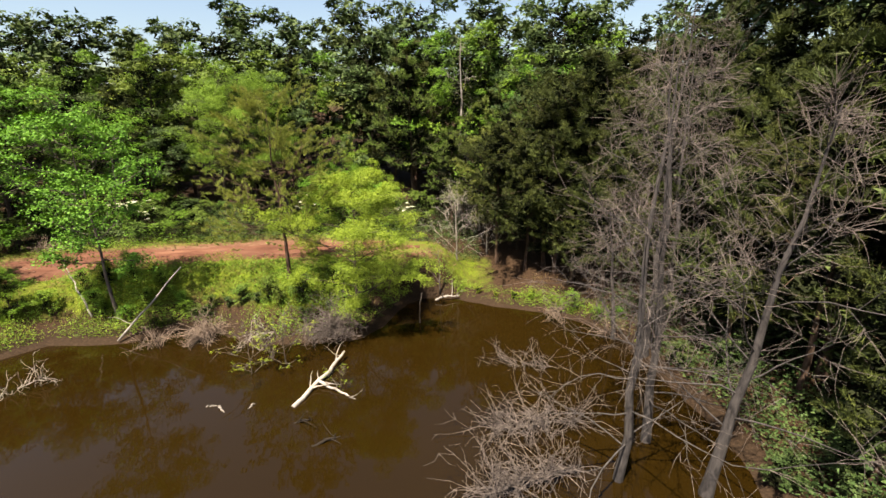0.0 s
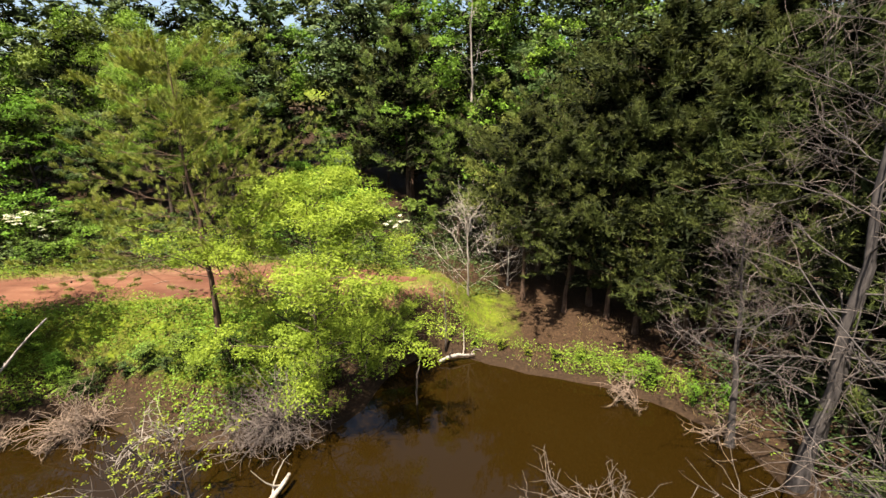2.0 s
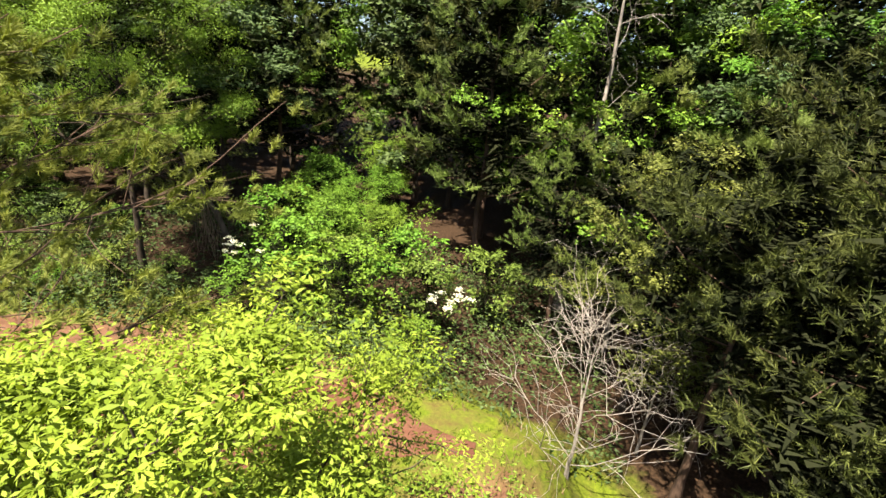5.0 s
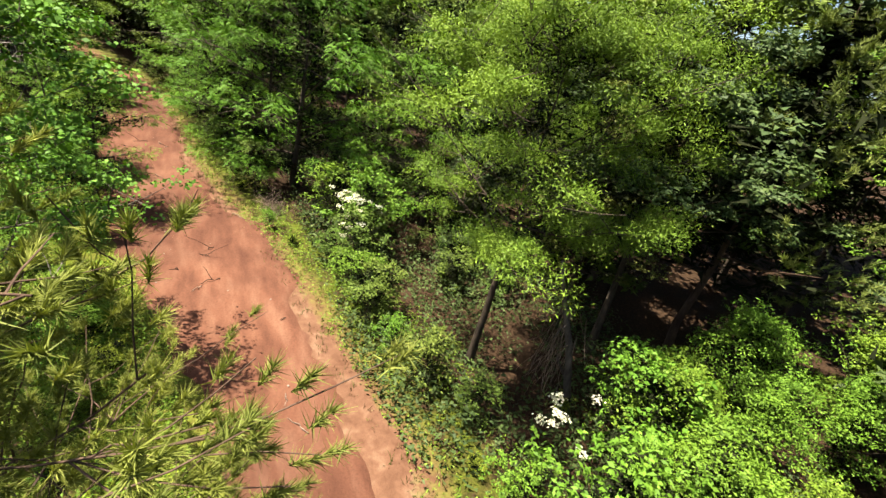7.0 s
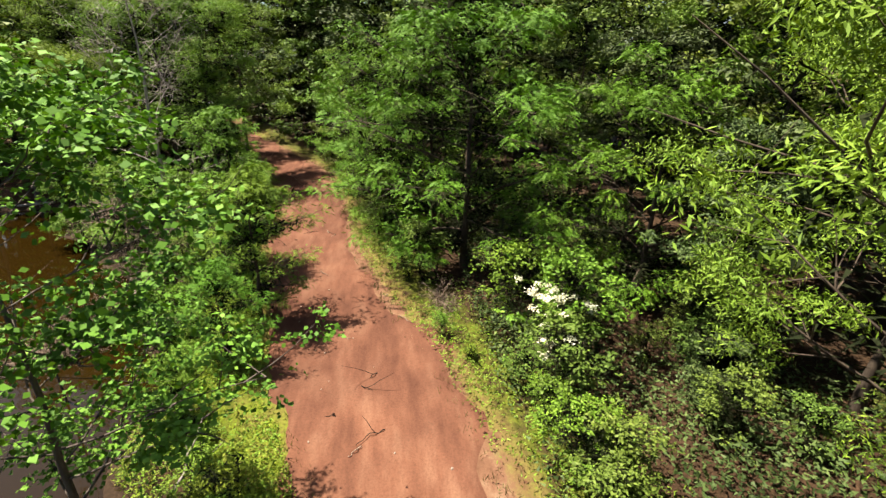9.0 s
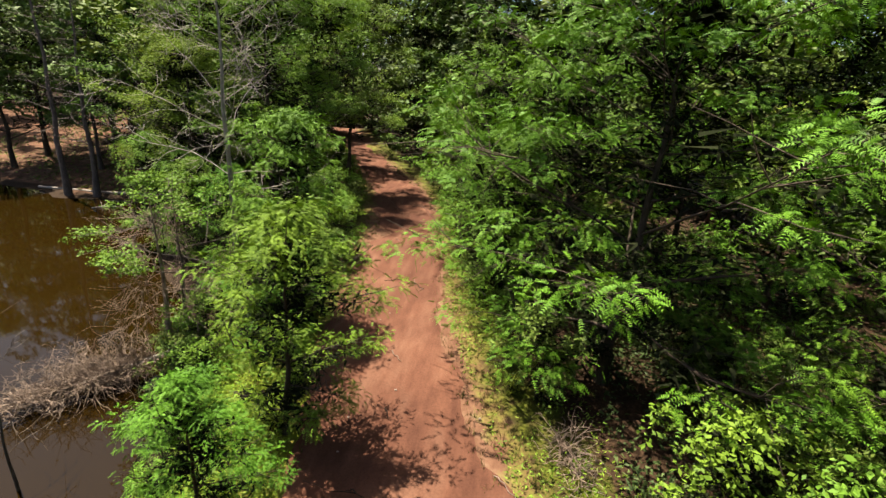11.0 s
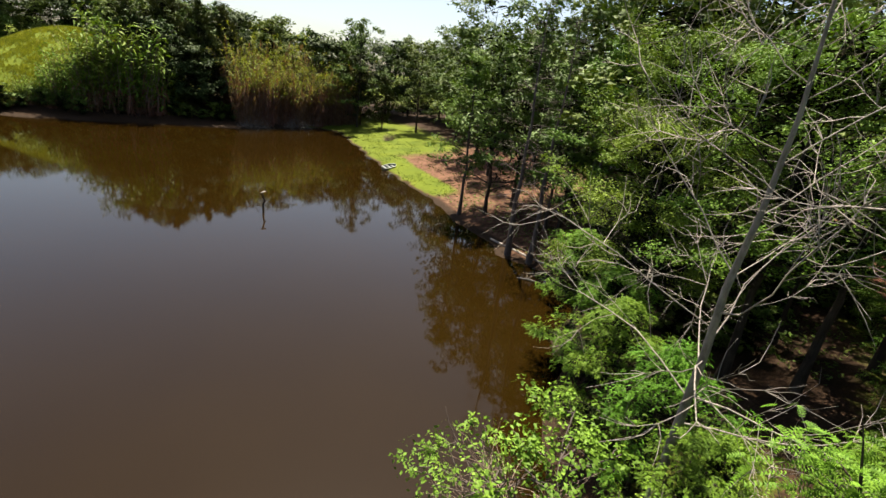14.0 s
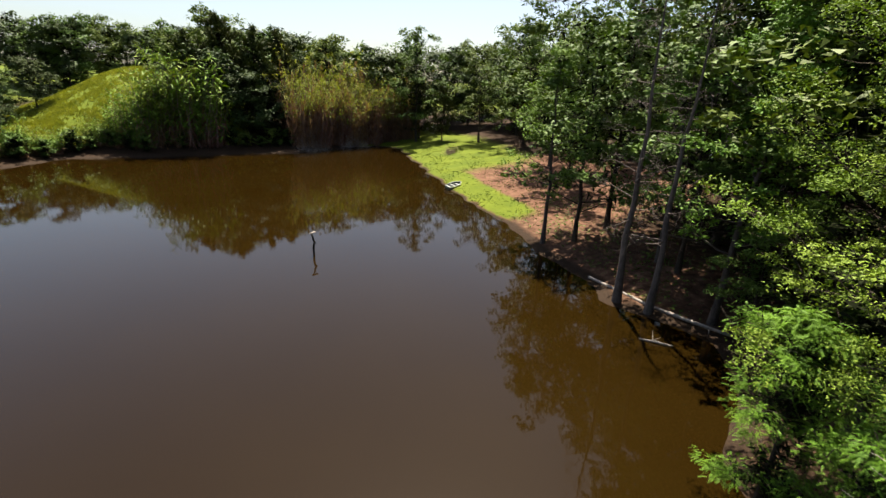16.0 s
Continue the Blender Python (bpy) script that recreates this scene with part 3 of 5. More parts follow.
def plant(kinds, places):
    """The first of each kind is set down, the rest are copies of it."""
    used = set()
    for k, x, y, s, a in places:
        m = at(x, y, s, a, 0.1)
        if k in used:
            copy_thing(kinds[k], m)
        else:
            used.add(k)
            kinds[k].matrix_basis = m
    for k, ob in enumerate(kinds):
        if k not in used:
            for o in (*ob.children_recursive, ob):
                bpy.data.objects.remove(o)



# ---- the woods north of the track ----
WOODS = "trees of the north woods"
forest = [
    broadleaf(21, "tall broadleaf tree with a dense dark green crown", 18, 0.24, 0.10, 6.2, 21, 9, 38, 0.42, 0.23, LEAF_DEEP, BARK, 0.36, EGG, WOODS, fill=0.8, twig=False),
    broadleaf(22, "tall broadleaf tree with a full mid-green crown", 18, 0.22, 0.10, 6.0, 21, 9, 38, 0.42, 0.22, LEAF, BARK, 0.36, EGG, WOODS, fill=0.8, twig=False),
    broadleaf(23, "slender broadleaf tree with fresh light green leaves", 17, 0.18, 0.2, 4.8, 19, 9, 52, 0.38, 0.18, LEAF_FRESH, BARK, 0.4, EGG, WOODS, fill=0.8, twig=False),
    broadleaf(24, "broadleaf tree with a sparse olive-green crown", 17, 0.18, 0.25, 4.6, 18, 9, 40, 0.38, 0.17, LEAF_OLIVE, BARK, 0.35, EGG, WOODS, fill=0.8),
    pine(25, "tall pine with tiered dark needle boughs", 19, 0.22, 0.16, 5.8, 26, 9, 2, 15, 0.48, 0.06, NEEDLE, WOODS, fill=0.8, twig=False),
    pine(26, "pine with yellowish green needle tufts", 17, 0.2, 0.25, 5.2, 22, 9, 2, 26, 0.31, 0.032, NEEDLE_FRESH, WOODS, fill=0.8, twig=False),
    broadleaf(27, "broadleaf tree with a high spreading crown and dark stem", 17, 0.22, 0.42, 6.0, 20, 9, 46, 0.42, 0.21, LEAF_DEEP, BARK, 0.25, DOME, WOODS, fill=0.8, twig=False),
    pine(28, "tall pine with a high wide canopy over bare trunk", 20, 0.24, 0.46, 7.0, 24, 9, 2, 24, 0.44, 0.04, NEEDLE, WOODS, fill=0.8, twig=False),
    broadleaf(29, "tall woodland tree with a dark leafy crown", 18, 0.24, 0.10, 6.2, 21, 8, 22, 0.50, 0.36, LEAF_DEEP, BARK, 0.36, EGG, WOODS, fill=0.8, twig=False),
    broadleaf(30, "tall woodland tree with a mid-green crown", 18, 0.22, 0.10, 6.0, 21, 8, 22, 0.50, 0.34, LEAF, BARK, 0.36, EGG, WOODS, fill=0.8, twig=False),
    broadleaf(28, "tall tree deep in the woods with a dark crown", 18, 0.24, 0.10, 6.4, 20, 6, 18, 0.60, 0.55, LEAF_DEEP, BARK, 0.36, EGG, WOODS, fill=0.8, twig=False),
]
spots = [  # kind, x, y, scale, turn
    (5, -18.8, 55.0, 0.98, 10), (5, -5.0, 51.0, 1.0, 70), (2, 0.4, 51.0, 0.95, 150), (5, 5.2, 46.5, 0.72, 30), (2, 8.8, 48.5, 0.85, 100),
    (6, -19.6, 50.4, 0.86, 200), (6, -8.0, 60.0, 0.95, 33), (7, 9.8, 36.4, 0.84, 60), (7, 14.2, 31.6, 0.9, 160), (7, 18.5, 26.5, 0.95, 290), (7, 16.2, 37.5, 1.0, 200),
    (2, 4.6, 52.0, 1.05, 210), (2, -2.0, 56.0, 1.0, 250), (6, -25.8, 51.0, 0.95, 120), (1, -33.0, 52.0, 0.9, 20), (6, -29.5, 48.0, 0.66, 75),
    (9, -52.0, 46.0, 0.95, 140), (8, -59.0, 42.0, 0.98, 280), (9, -66.0, 39.0, 1.05, 10), (8, -74.0, 34.0, 1.15, 95), (2, -66.0, 33.5, 0.85, 180),
    (9, -72.5, 30.0, 0.6, 40), (9, -80.0, 28.5, 1.25, 310), (8, -86.0, 30.0, 1.45, 20), (9, -92.0, 23.0, 1.45, 220), (8, -100.0, 20.0, 1.55, 80), (9, -105.0, 26.0, 1.6, 180), (9, -72.0, 40.0, 1.2, 200),
    (7, 16.0, 20.5, 0.8, 12), (7, 18.0, 13.0, 0.85, 100), (9, 22.0, 18.0, 0.9, 300), (7, 12.0, 42.0, 0.95, 20), (4, 21.0, 8.0, 0.9, 20), (4, 15.0, 15.5, 0.6, 70), (4, 14.5, 24.0, 0.62, 170), (8, 18.5, 17.5, 0.8, 10),
    (4, 9.6, 40.2, 0.9, 10), (4, 13.0, 40.6, 1.0, 60), (4, 12.4, 34.8, 0.8, 230), (4, 16.0, 33.6, 1.0, 300), (4, 19.0, 30.0, 1.05, 90), (4, 18.0, 22.0, 1.05, 190), (4, 22.0, 25.0, 1.2, 20), (4, 21.0, 14.0, 1.2, 40), (7, 7.2, 37.8, 0.8, 10), (6, -38.5, 49.0, 0.9, 250), (1, -45.0, 48.0, 0.95, 320), (3, -21.8, 50.0, 0.7, 90), (6, 6.0, 51.0, 1.0, 10), (7, 11.8, 33.0, 0.8, 250), (7, 13.4, 37.0, 0.95, 40), (5, 4.8, 42.6, 0.75, 130), (7, 8.6, 43.4, 0.9, 20), (5, 6.8, 40.4, 0.62, 200), (4, 8.8, 34.8, 0.68, 20), (4, 5.6, 37.2, 0.66, 100), (7, 3.4, 38.8, 0.7, 60), (3, 5.4, 41.4, 0.8, 20), (4, 7.8, 36.4, 0.68, 140), (4, 10.8, 33.6, 0.66, 250), (3, 2.4, 42.6, 0.85, 80), (4, 11.4, 37.4, 0.8, 100), (5, 2.0, 46.6, 0.8, 10), (5, -0.6, 46.9, 0.62, 40), (4, 15.4, 29.0, 0.8, 40), (4, 13.6, 27.0, 0.7, 140)]
for row, (y0, gap, lo, hi) in enumerate(((57.5, 7.0, 0.9, 1.1), (65, 9.0, 0.95, 1.12), (74, 9.0, 1.0, 1.2))):
    for x in np.arange(-95, 34 if row < 2 else 20, gap):
        k = int(RNG.choice([8, 8, 9, 9, 2, 4])) if row == 0 else 10
        spots.append((k, x + RNG.uniform(-1.5, 1.5), y0 + (4 if -19 < x < -7 else 0) + RNG.uniform(-2, 2) - 0.28 * max(0, -x - 50), RNG.uniform(lo, hi), RNG.uniform(0, 360)))
for x, gap in ((27, 7.5),):
    for y in np.arange(6, 56, gap):
        spots.append((int(RNG.choice([8, 9, 4, 4])), x + RNG.uniform(-2, 2), y + RNG.uniform(-2, 2), RNG.uniform(1.3, 1.6), RNG.uniform(0, 360)))
plant(forest, spots)

# ---- trees by the pond and the track ----
willow = broadleaf(31, "bright yellow-green willow on the bank by the track", 9.2, 0.12, 0.04, 4.2, 30, 10, 160, 0.27, 0.105, LEAF_YELLOW, BARK, 0.42, ROUND, lift=0.03, droop=0.3, slim=0.34, whole=True, split=True, share=0.62)
willow.matrix_basis = at(-6.5, 29.3)
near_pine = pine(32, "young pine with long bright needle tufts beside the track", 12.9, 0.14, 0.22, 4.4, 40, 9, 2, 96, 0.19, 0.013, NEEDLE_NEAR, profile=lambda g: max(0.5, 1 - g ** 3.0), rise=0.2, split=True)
near_pine.matrix_basis = at(-11.6, 31.0)
mimosa = broadleaf(33, "light green willow-leaved tree at the wood's edge", 12.6, 0.16, 0.40, 5.2, 30, 9, 230, 0.36, 0.11, LEAF_LIME, BARK, 0.45, ROUND, slim=0.24, droop=0.7, whole=True, split=True, fill=0.9, share=0.4)
mimosa.matrix_basis = at(-19.8, 43.8)
big = feathered(34, "large spreading feathery green tree overhanging the track", 14.0, 0.22, 0.08, 6.8, 30, 9, 18, 0.46, 0.34, 6, 0.09, LEAF_FEATHER, BARK, 0.42, ROUND, group="feathery trees on the track's north side", fill=0.7)
big.matrix_basis = at(-39.6, 39.6)
for x, y, k, turn in ((-55.5, 35.0, 0.92, 120), (-48.0, 38.4, 0.9, 20), (-63.5, 33.4, 0.8, 220), (-34.0, 47.5, 0.8, 300), (-46.4, 35.4, 0.55, 70), (-51.5, 33.8, 0.55, 190)):
    copy_thing(big, at(x, y, k, turn, 0.1))
locust = feathered(35, "slender locust tree with feathered leaves on the bank", 9.0, 0.12, 0.10, 2.5, 24, 8, 15, 0.30, 0.26, 7, 0.06, LEAF_FEATHER, BARK, 0.42, ROUND, group="locusts along the bank", fill=0.6)
locust.matrix_basis = at(-41.2, 26.6)
for x, y, k, turn in ((-34.4, 29.2, 0.82, 100), (-51.8, 13.8, 0.85, 200), (-49.5, 25.0, 0.6, 40), (-47.8, 19.4, 0.72, 130), (-45.4, 22.4, 0.6, 250), (-49.4, 16.6, 0.8, 300), (-54.2, 10.0, 0.95, 10), (-37.9, 27.5, 0.6, 310), (-30.9, 28.7, 0.52, 80), (-28.8, 27.6, 0.4, 20)):
    copy_thing(locust, at(x, y, k, turn, 0.1))
sycamore = broadleaf(36, "leafy tree with large pale-edged leaves on the waterline", 13.4, 0.11, 0.28, 4.0, 26, 8, 40, 0.34, 0.135, LEAF_FRESH, BARK_GREY, 0.35, ROUND, slim=0.75, whole=True, split=True, share=0.5)
sycamore.matrix_basis = at(-22.6, 28.7)
bank_tree = broadleaf(37, "light green leafy tree leaning over the pond", 14.0, 0.2, 0.34, 4.4, 22, 9, 88, 0.36, 0.095, LEAF_LIME, BARK, 0.4, EGG, group="trees on the west bank", fill=0.5, share=0.4)
bank_tree.matrix_basis = at(-55.2, 12.2)
copy_thing(bank_tree, at(-60.0, 19.5, 1.15, 40, 0.1))
copy_thing(bank_tree, at(-67.0, 20.5, 1.15, 260, 0.1))
copy_thing(bank_tree, at(-61.5, 9.5, 1.3, 90, 0.1))
copy_thing(bank_tree, at(-58.0, 17.0, 1.15, 200, 0.1))
copy_thing(bank_tree, at(-70.0, 9.0, 1.0, 300, 0.1))
copy_thing(bank_tree, at(-66.0, 16.0, 0.8, 150, 0.1))

WEST = "trees on the west shore"
shore_trees = [
    broadleaf(41, "tall slim shore tree with sparse green leaves", 20, 0.22, 0.25, 4.0, 24, 6, 26, 0.38, 0.20, LEAF_FRESH, BARK_GREY, 0.3, DOME, WEST, lean=(0.02, -0.03), fill=0.1),
    broadleaf(42, "shore tree with a loose crown of green leaves", 17, 0.2, 0.14, 5.2, 22, 7, 20, 0.50, 0.32, LEAF, BARK, 0.35, EGG, WEST, fill=0.2, twig=False),
    bare_tree(43, "tall bare trunk at the waterline with few dead limbs", 23.5, 0.26, 0.22, 2.8, 26, 4, 2, BARK_DEAD, 0.2, (0.035, -0.02), WEST),
]
plant(shore_trees, [
    (1, -80.0, -34.0, 1.25, 10), (1, -87.0, -48.0, 1.3, 120),
    (2, -62.2, -5.6, 1.0, 0), (2, -63.0, -3.4, 0.95, 140), (0, -64.6, -18.4, 0.95, 20), (1, -67.3, -16.8, 0.9, 80), (1, -65.2, 2.2, 0.42, 10),
    (0, -70.0, -9.0, 0.95, 130), (1, -73.0, -1.0, 1.30, 50), (1, -77.0, -9.0, 1.37, 270), (1, -82.0, -3.0, 1.43, 10),
    (1, -77.5, 12.5, 1.10, 90), (1, -88.0, -20.0, 1.43, 190), (1, -95.0, -40.0, 1.1, 30), (1, -99.0, -58.0, 1.1, 100), (1, -94.0, -8.0, 1.1, 300),
    (1, -92.0, -84.0, 1.0, 60), (1, -104.0, -30.0, 1.2, 210), (1, -86.0, 5.0, 1.30, 20), (1, -100.0, 0.0, 1.1, 120), (1, -104.0, -46.0, 1.1, 80),
    (1, -97.0, -72.0, 1.1, 200), (1, -104.0, -86.0, 1.2, 140), (1, -100.0, -18.0, 1.15, 330), (1, -80.0, -96.0, 1.17, 20), (1, -72.5, -18.0, 1.04, 10), (0, -65.6, -0.4, 1.1, 250),
    (1, -70.5, 3.5, 1.10, 190), (0, -75.0, 4.5, 1.0, 320), (1, -80.5, -16.0, 1.23, 35), (1, -88.0, -12.0, 1.30, 205), (1, -79.0, 2.5, 1.17, 5)])
copy_thing(shore_trees[1], at(-69.5, -6.5, 0.85, 60, 0.1))
copy_thing(shore_trees[1], at(-84.0, -10.0, 1.0, 10, 0.1))

FAR = "far trees round the pond"
far_trees = [  # seen from eighty metres and more
    broadleaf(51, "distant rounded broadleaf tree with dark leaves", 19, 0.25, 0.05, 7.4, 30, 4, 24, 0.9, 0.62, LEAF_DEEP, BARK, 0.42, EGG, FAR, fill=0.35, twig=False),
    broadleaf(52, "distant mid-green broadleaf tree in full leaf", 18, 0.25, 0.05, 7.0, 30, 4, 24, 0.9, 0.6, LEAF, BARK, 0.42, EGG, FAR, fill=0.35, twig=False),
    pine(53, "distant dark pine with a dense crown", 21, 0.25, 0.08, 6.0, 30, 4, 2, 6, 1.2, 0.36, NEEDLE, FAR, fill=0.8, twig=False),
]
spots = [(2, -43.0, -101.0, 1.1, 0), (2, -36.0, -102.0, 1.0, 80), (2, -48.0, -104.0, 1.0, 160), (1, -28.0, -100.0, 0.85, 30), (0, -33.0, -97.0, 0.85, 60),
         (0, -40.0, -96.0, 0.85, 200), (0, -45.5, -96.0, 0.75, 120), (2, -29.5, -97.0, 0.85, 10), (0, 3.0, -93.0, 0.5, 30), (1, 8.0, -96.0, 0.62, 70), (0, 12.0, -90.0, 0.7, 150), (1, 5.0, -104.0, 0.6, 200), (0, 1.0, -110.0, 0.6, 10), (2, -82.0, -99.0, 0.7, 10), (2, -86.0, -93.0, 0.6, 100), (2, -78.0, -104.0, 0.9, 40)]
for ring, gap in ((6, 9.0), (24, 12.0), (74, 6.0), (88, 7.0)):
    for x in np.arange(-150, 70, gap):
        if (ring > 48 and -75 < x < 30) or (ring < 48 and x < -30) or (x > 18 and ring < 10):
            spots.append((int(RNG.choice([0, 1, 1, 0, 1])), x + RNG.uniform(-3, 3), -104 - ring + RNG.uniform(-4, 4), RNG.uniform(1.1, 1.35), RNG.uniform(0, 360)))
for ring, gap in ((0, 10.0), (16, 11.0)):
    for y in np.arange(-100, 44, gap):
        spots.append((int(RNG.choice([0, 1, 1])), -114 - ring * 1.2 + RNG.uniform(-4, 4), y, RNG.uniform(1.2, 1.55), RNG.uniform(0, 360)))
        if ring == 0:
            spots.append((int(RNG.choice([0, 1, 1])), 40 + RNG.uniform(-4, 4), y - 20, RNG.uniform(0.8, 1.1), RNG.uniform(0, 360)))
for x in np.arange(-158, -100, 11.0):
    for y in np.arange(14, 64, 11.0):
        if y > 20 or x < -130:
            spots.append((int(RNG.choice([0, 1, 1])), x + RNG.uniform(-3, 3), y + RNG.uniform(-3, 3), RNG.uniform(1.1, 1.5), RNG.uniform(0, 360)))
plant(far_trees, spots)


def cane_clump(seed, label, H, stems, spread, mat, group, dry, blade=0.8):
    """A thicket of tall arching canes, hung with withered leaves below and plumed with green above."""
    rng = np.random.default_rng(seed)
    ob = stand("cane_clump", label, "cane", group)
    wood, C, D = [], [], []
    for _ in range(stems):
        a, q = rng.uniform(0, 6.28), rng.uniform(0, 1) ** 0.7 * spread
        h = H * rng.uniform(0.5, 1.0) * (1.0 - 0.2 * q / spread)
        P = bough(rng, (q * math.cos(a), q * math.sin(a), -0.3), (0.14 * math.cos(a), 0.14 * math.sin(a), 1), h, 6, 0.07, -0.01)
        P[-1] += np.array([math.cos(a), math.sin(a), -0.8]) * 0.06 * h
        wood.append(tube(P, np.linspace(0.08, 0.02, 7), 3))
        for _ in range(46):
            u = rng.uniform(0.04, 1.0)
            spot = np.array([np.interp(u * 6, np.arange(7), P[:, k]) for k in range(3)])
            if u > dry + rng.normal(0, 0.09):
                C.append(spot + rng.normal(0, 0.3 + 0.5 * (1 - u), 3))
            elif rng.uniform() < 0.95:
                D.append(spot + rng.normal(0, 0.26, 3))
    shape("cane_stem", *join(wood), TWIG, ob, "brown dry canes")["kind"] = "stuff"
    shape("foliage", *leaves(rng, np.array(C), blade, blade * 0.3, 0.5), mat, ob, "narrow drooping leaves")
    shape("dead_foliage", *leaves(rng, np.array(D), blade * 2.4, blade * 0.26, 3.0), DEAD_LEAF, ob, "withered brown leaves")
    return ob


CANES = "cane thicket on the far shore"
canes = [cane_clump(55, "tall brown cane thicket with yellow-green tops", 30, 56, 2.6, CANE, CANES, 0.74, 0.9),
         cane_clump(56, "arching green cane clump at the water's edge", 17, 48, 2.6, LEAF_LIME, CANES, 0.3, 0.9)]
spots = []
for x in np.arange(-79, -49, 2.0):
    for k in range(3):
        spots.append((0, x + RNG.uniform(-1, 1), np.interp(x, [-79, -74, -65, -52, -48], [-101, -100, -98, -92.5, -91.5]) - 4.5 * k + RNG.uniform(-1, 1), RNG.uniform(0.68, 1.02) + 0.1 * k, RNG.uniform(0, 360)))
for x in np.arange(-32, -16, 2.4):
    spots.append((1, x + RNG.uniform(-1, 1), np.interp(x, [-30, -20, -9], [-92.5, -92, -92]) + RNG.uniform(-1, 1), np.interp(x, [-32, -24, -16], [1.15, 1.0, 0.5]), RNG.uniform(0, 360)))
for x in np.arange(-31, 4, 1.5):
    spots.append((1, x, np.interp(x, [-30, -20, -9, -2.5, 4], [-90.5, -89.5, -90, -82, -78]) - RNG.uniform(0, 3), RNG.uniform(0.2, 0.42), RNG.uniform(0, 360)))
plant(canes, spots)

# ---- dead trees and drift in the water ----
DEAD = "dead trees in the east shallows"
dead = [
    bare_tree(61, "dead grey tree with a dense spray of bare twigs", 16.5, 0.2, 0.16, 3.6, 26, 5, 2, BARK_ASH, 0.42, (0.03, 0.006), DEAD, lift=0.0, spray=BARK_DEAD),
    bare_tree(62, "leaning dead tree with upswept bare limbs", 14.5, 0.22, 0.25, 3.8, 22, 5, 3, BARK_ASH, 0.6, (0.12, 0.0), DEAD, spray=BARK_DEAD),
]
plant(dead, [(0, 6.4, 16.4, 1.08, 0), (0, 8.2, 18.4, 1.0, 130), (1, 9.3, 15.7, 1.05, 0), (0, 10.7, 25.2, 1.05, 0), (0, 12.0, 26.4, 0.95, 40), (1, 9.7, 27.2, 0.62, 200)])
snag = bare_tree(63, "bleached broken snag above the woods", 19, 0.24, 0.55, 2.6, 10, 3, 1, BARK_PALE, 0.6)
snag.matrix_basis = at(0.2, 49.6)
pale = bare_tree(90, "pale dead tree with long bare boughs on the bank", 17.5, 0.18, 0.30, 4.6, 22, 6, 3, BARK_PALE, 0.5, (0.14, 0.04))
pale.matrix_basis = at(-46.5, 20.9)
bare_bush = bare_tree(65, "leafless grey shrub behind the inlet", 5.6, 0.07, 0.03, 3.6, 16, 6, 1, BARK_PALE, 0.95, name="bare_shrub", spray=BARK_PALE)
bare_bush.matrix_basis = at(0.0, 38.6)
copy_thing(bare_bush, at(2.6, 40.6, 0.8, 140))
copy_thing(bare_bush, at(2.2, 46.4, 1.3, 250))
stub = bare_tree(66, "broken vine-hung stub at the water's edge", 8.4, 0.16, 0.4, 2.2, 16, 5, 4, TWIG, 0.0, lift=-0.08)
stub.matrix_basis = at(-39.5, 21.7)
stub_leaf = broadleaf(68, "half-dead tree with a few pale green leafy boughs", 9.2, 0.12, 0.5, 3.8, 14, 6, 34, 0.24, 0.11, LEAF_FRESH, BARK_GREY, 0.15, DOME, lift=0.03, slim=0.55, whole=True, split=True, share=0.4)
stub_leaf.matrix_basis = at(-40.3, 21.9)
sprout = broadleaf(69, "half-drowned willow sprout with a few yellow-green leaves", 2.6, 0.04, 0.05, 1.7, 12, 4, 5, 0.16, 0.10, LEAF_YELLOW, BARK_GREY, 0.75, ROUND, slim=0.35, whole=True, split=True, name="sapling", group="willow sprouts in the pond")
sprout.matrix_basis = pose(-11.4, 23.6, -0.2)
copy_thing(sprout, pose(-9.8, 24.6, -0.3, 0, 0, 130) @ Matrix.Scale(1.1, 4))
copy_thing(sprout, pose(-10.8, 24.9, -0.3, 0, 0, 60) @ Matrix.Scale(1.0, 4))
copy_thing(sprout, pose(-6.0, 22.4, -0.3, 0, 0, 230) @ Matrix.Scale(0.5, 4))
sapling = bare_tree(67, "thin dead sapling standing in the water", 7.6, 0.06, 0.35, 1.6, 8, 2, 1, BARK_GREY, 0.5)
sapling.matrix_basis = at(-33.3, 20.8)

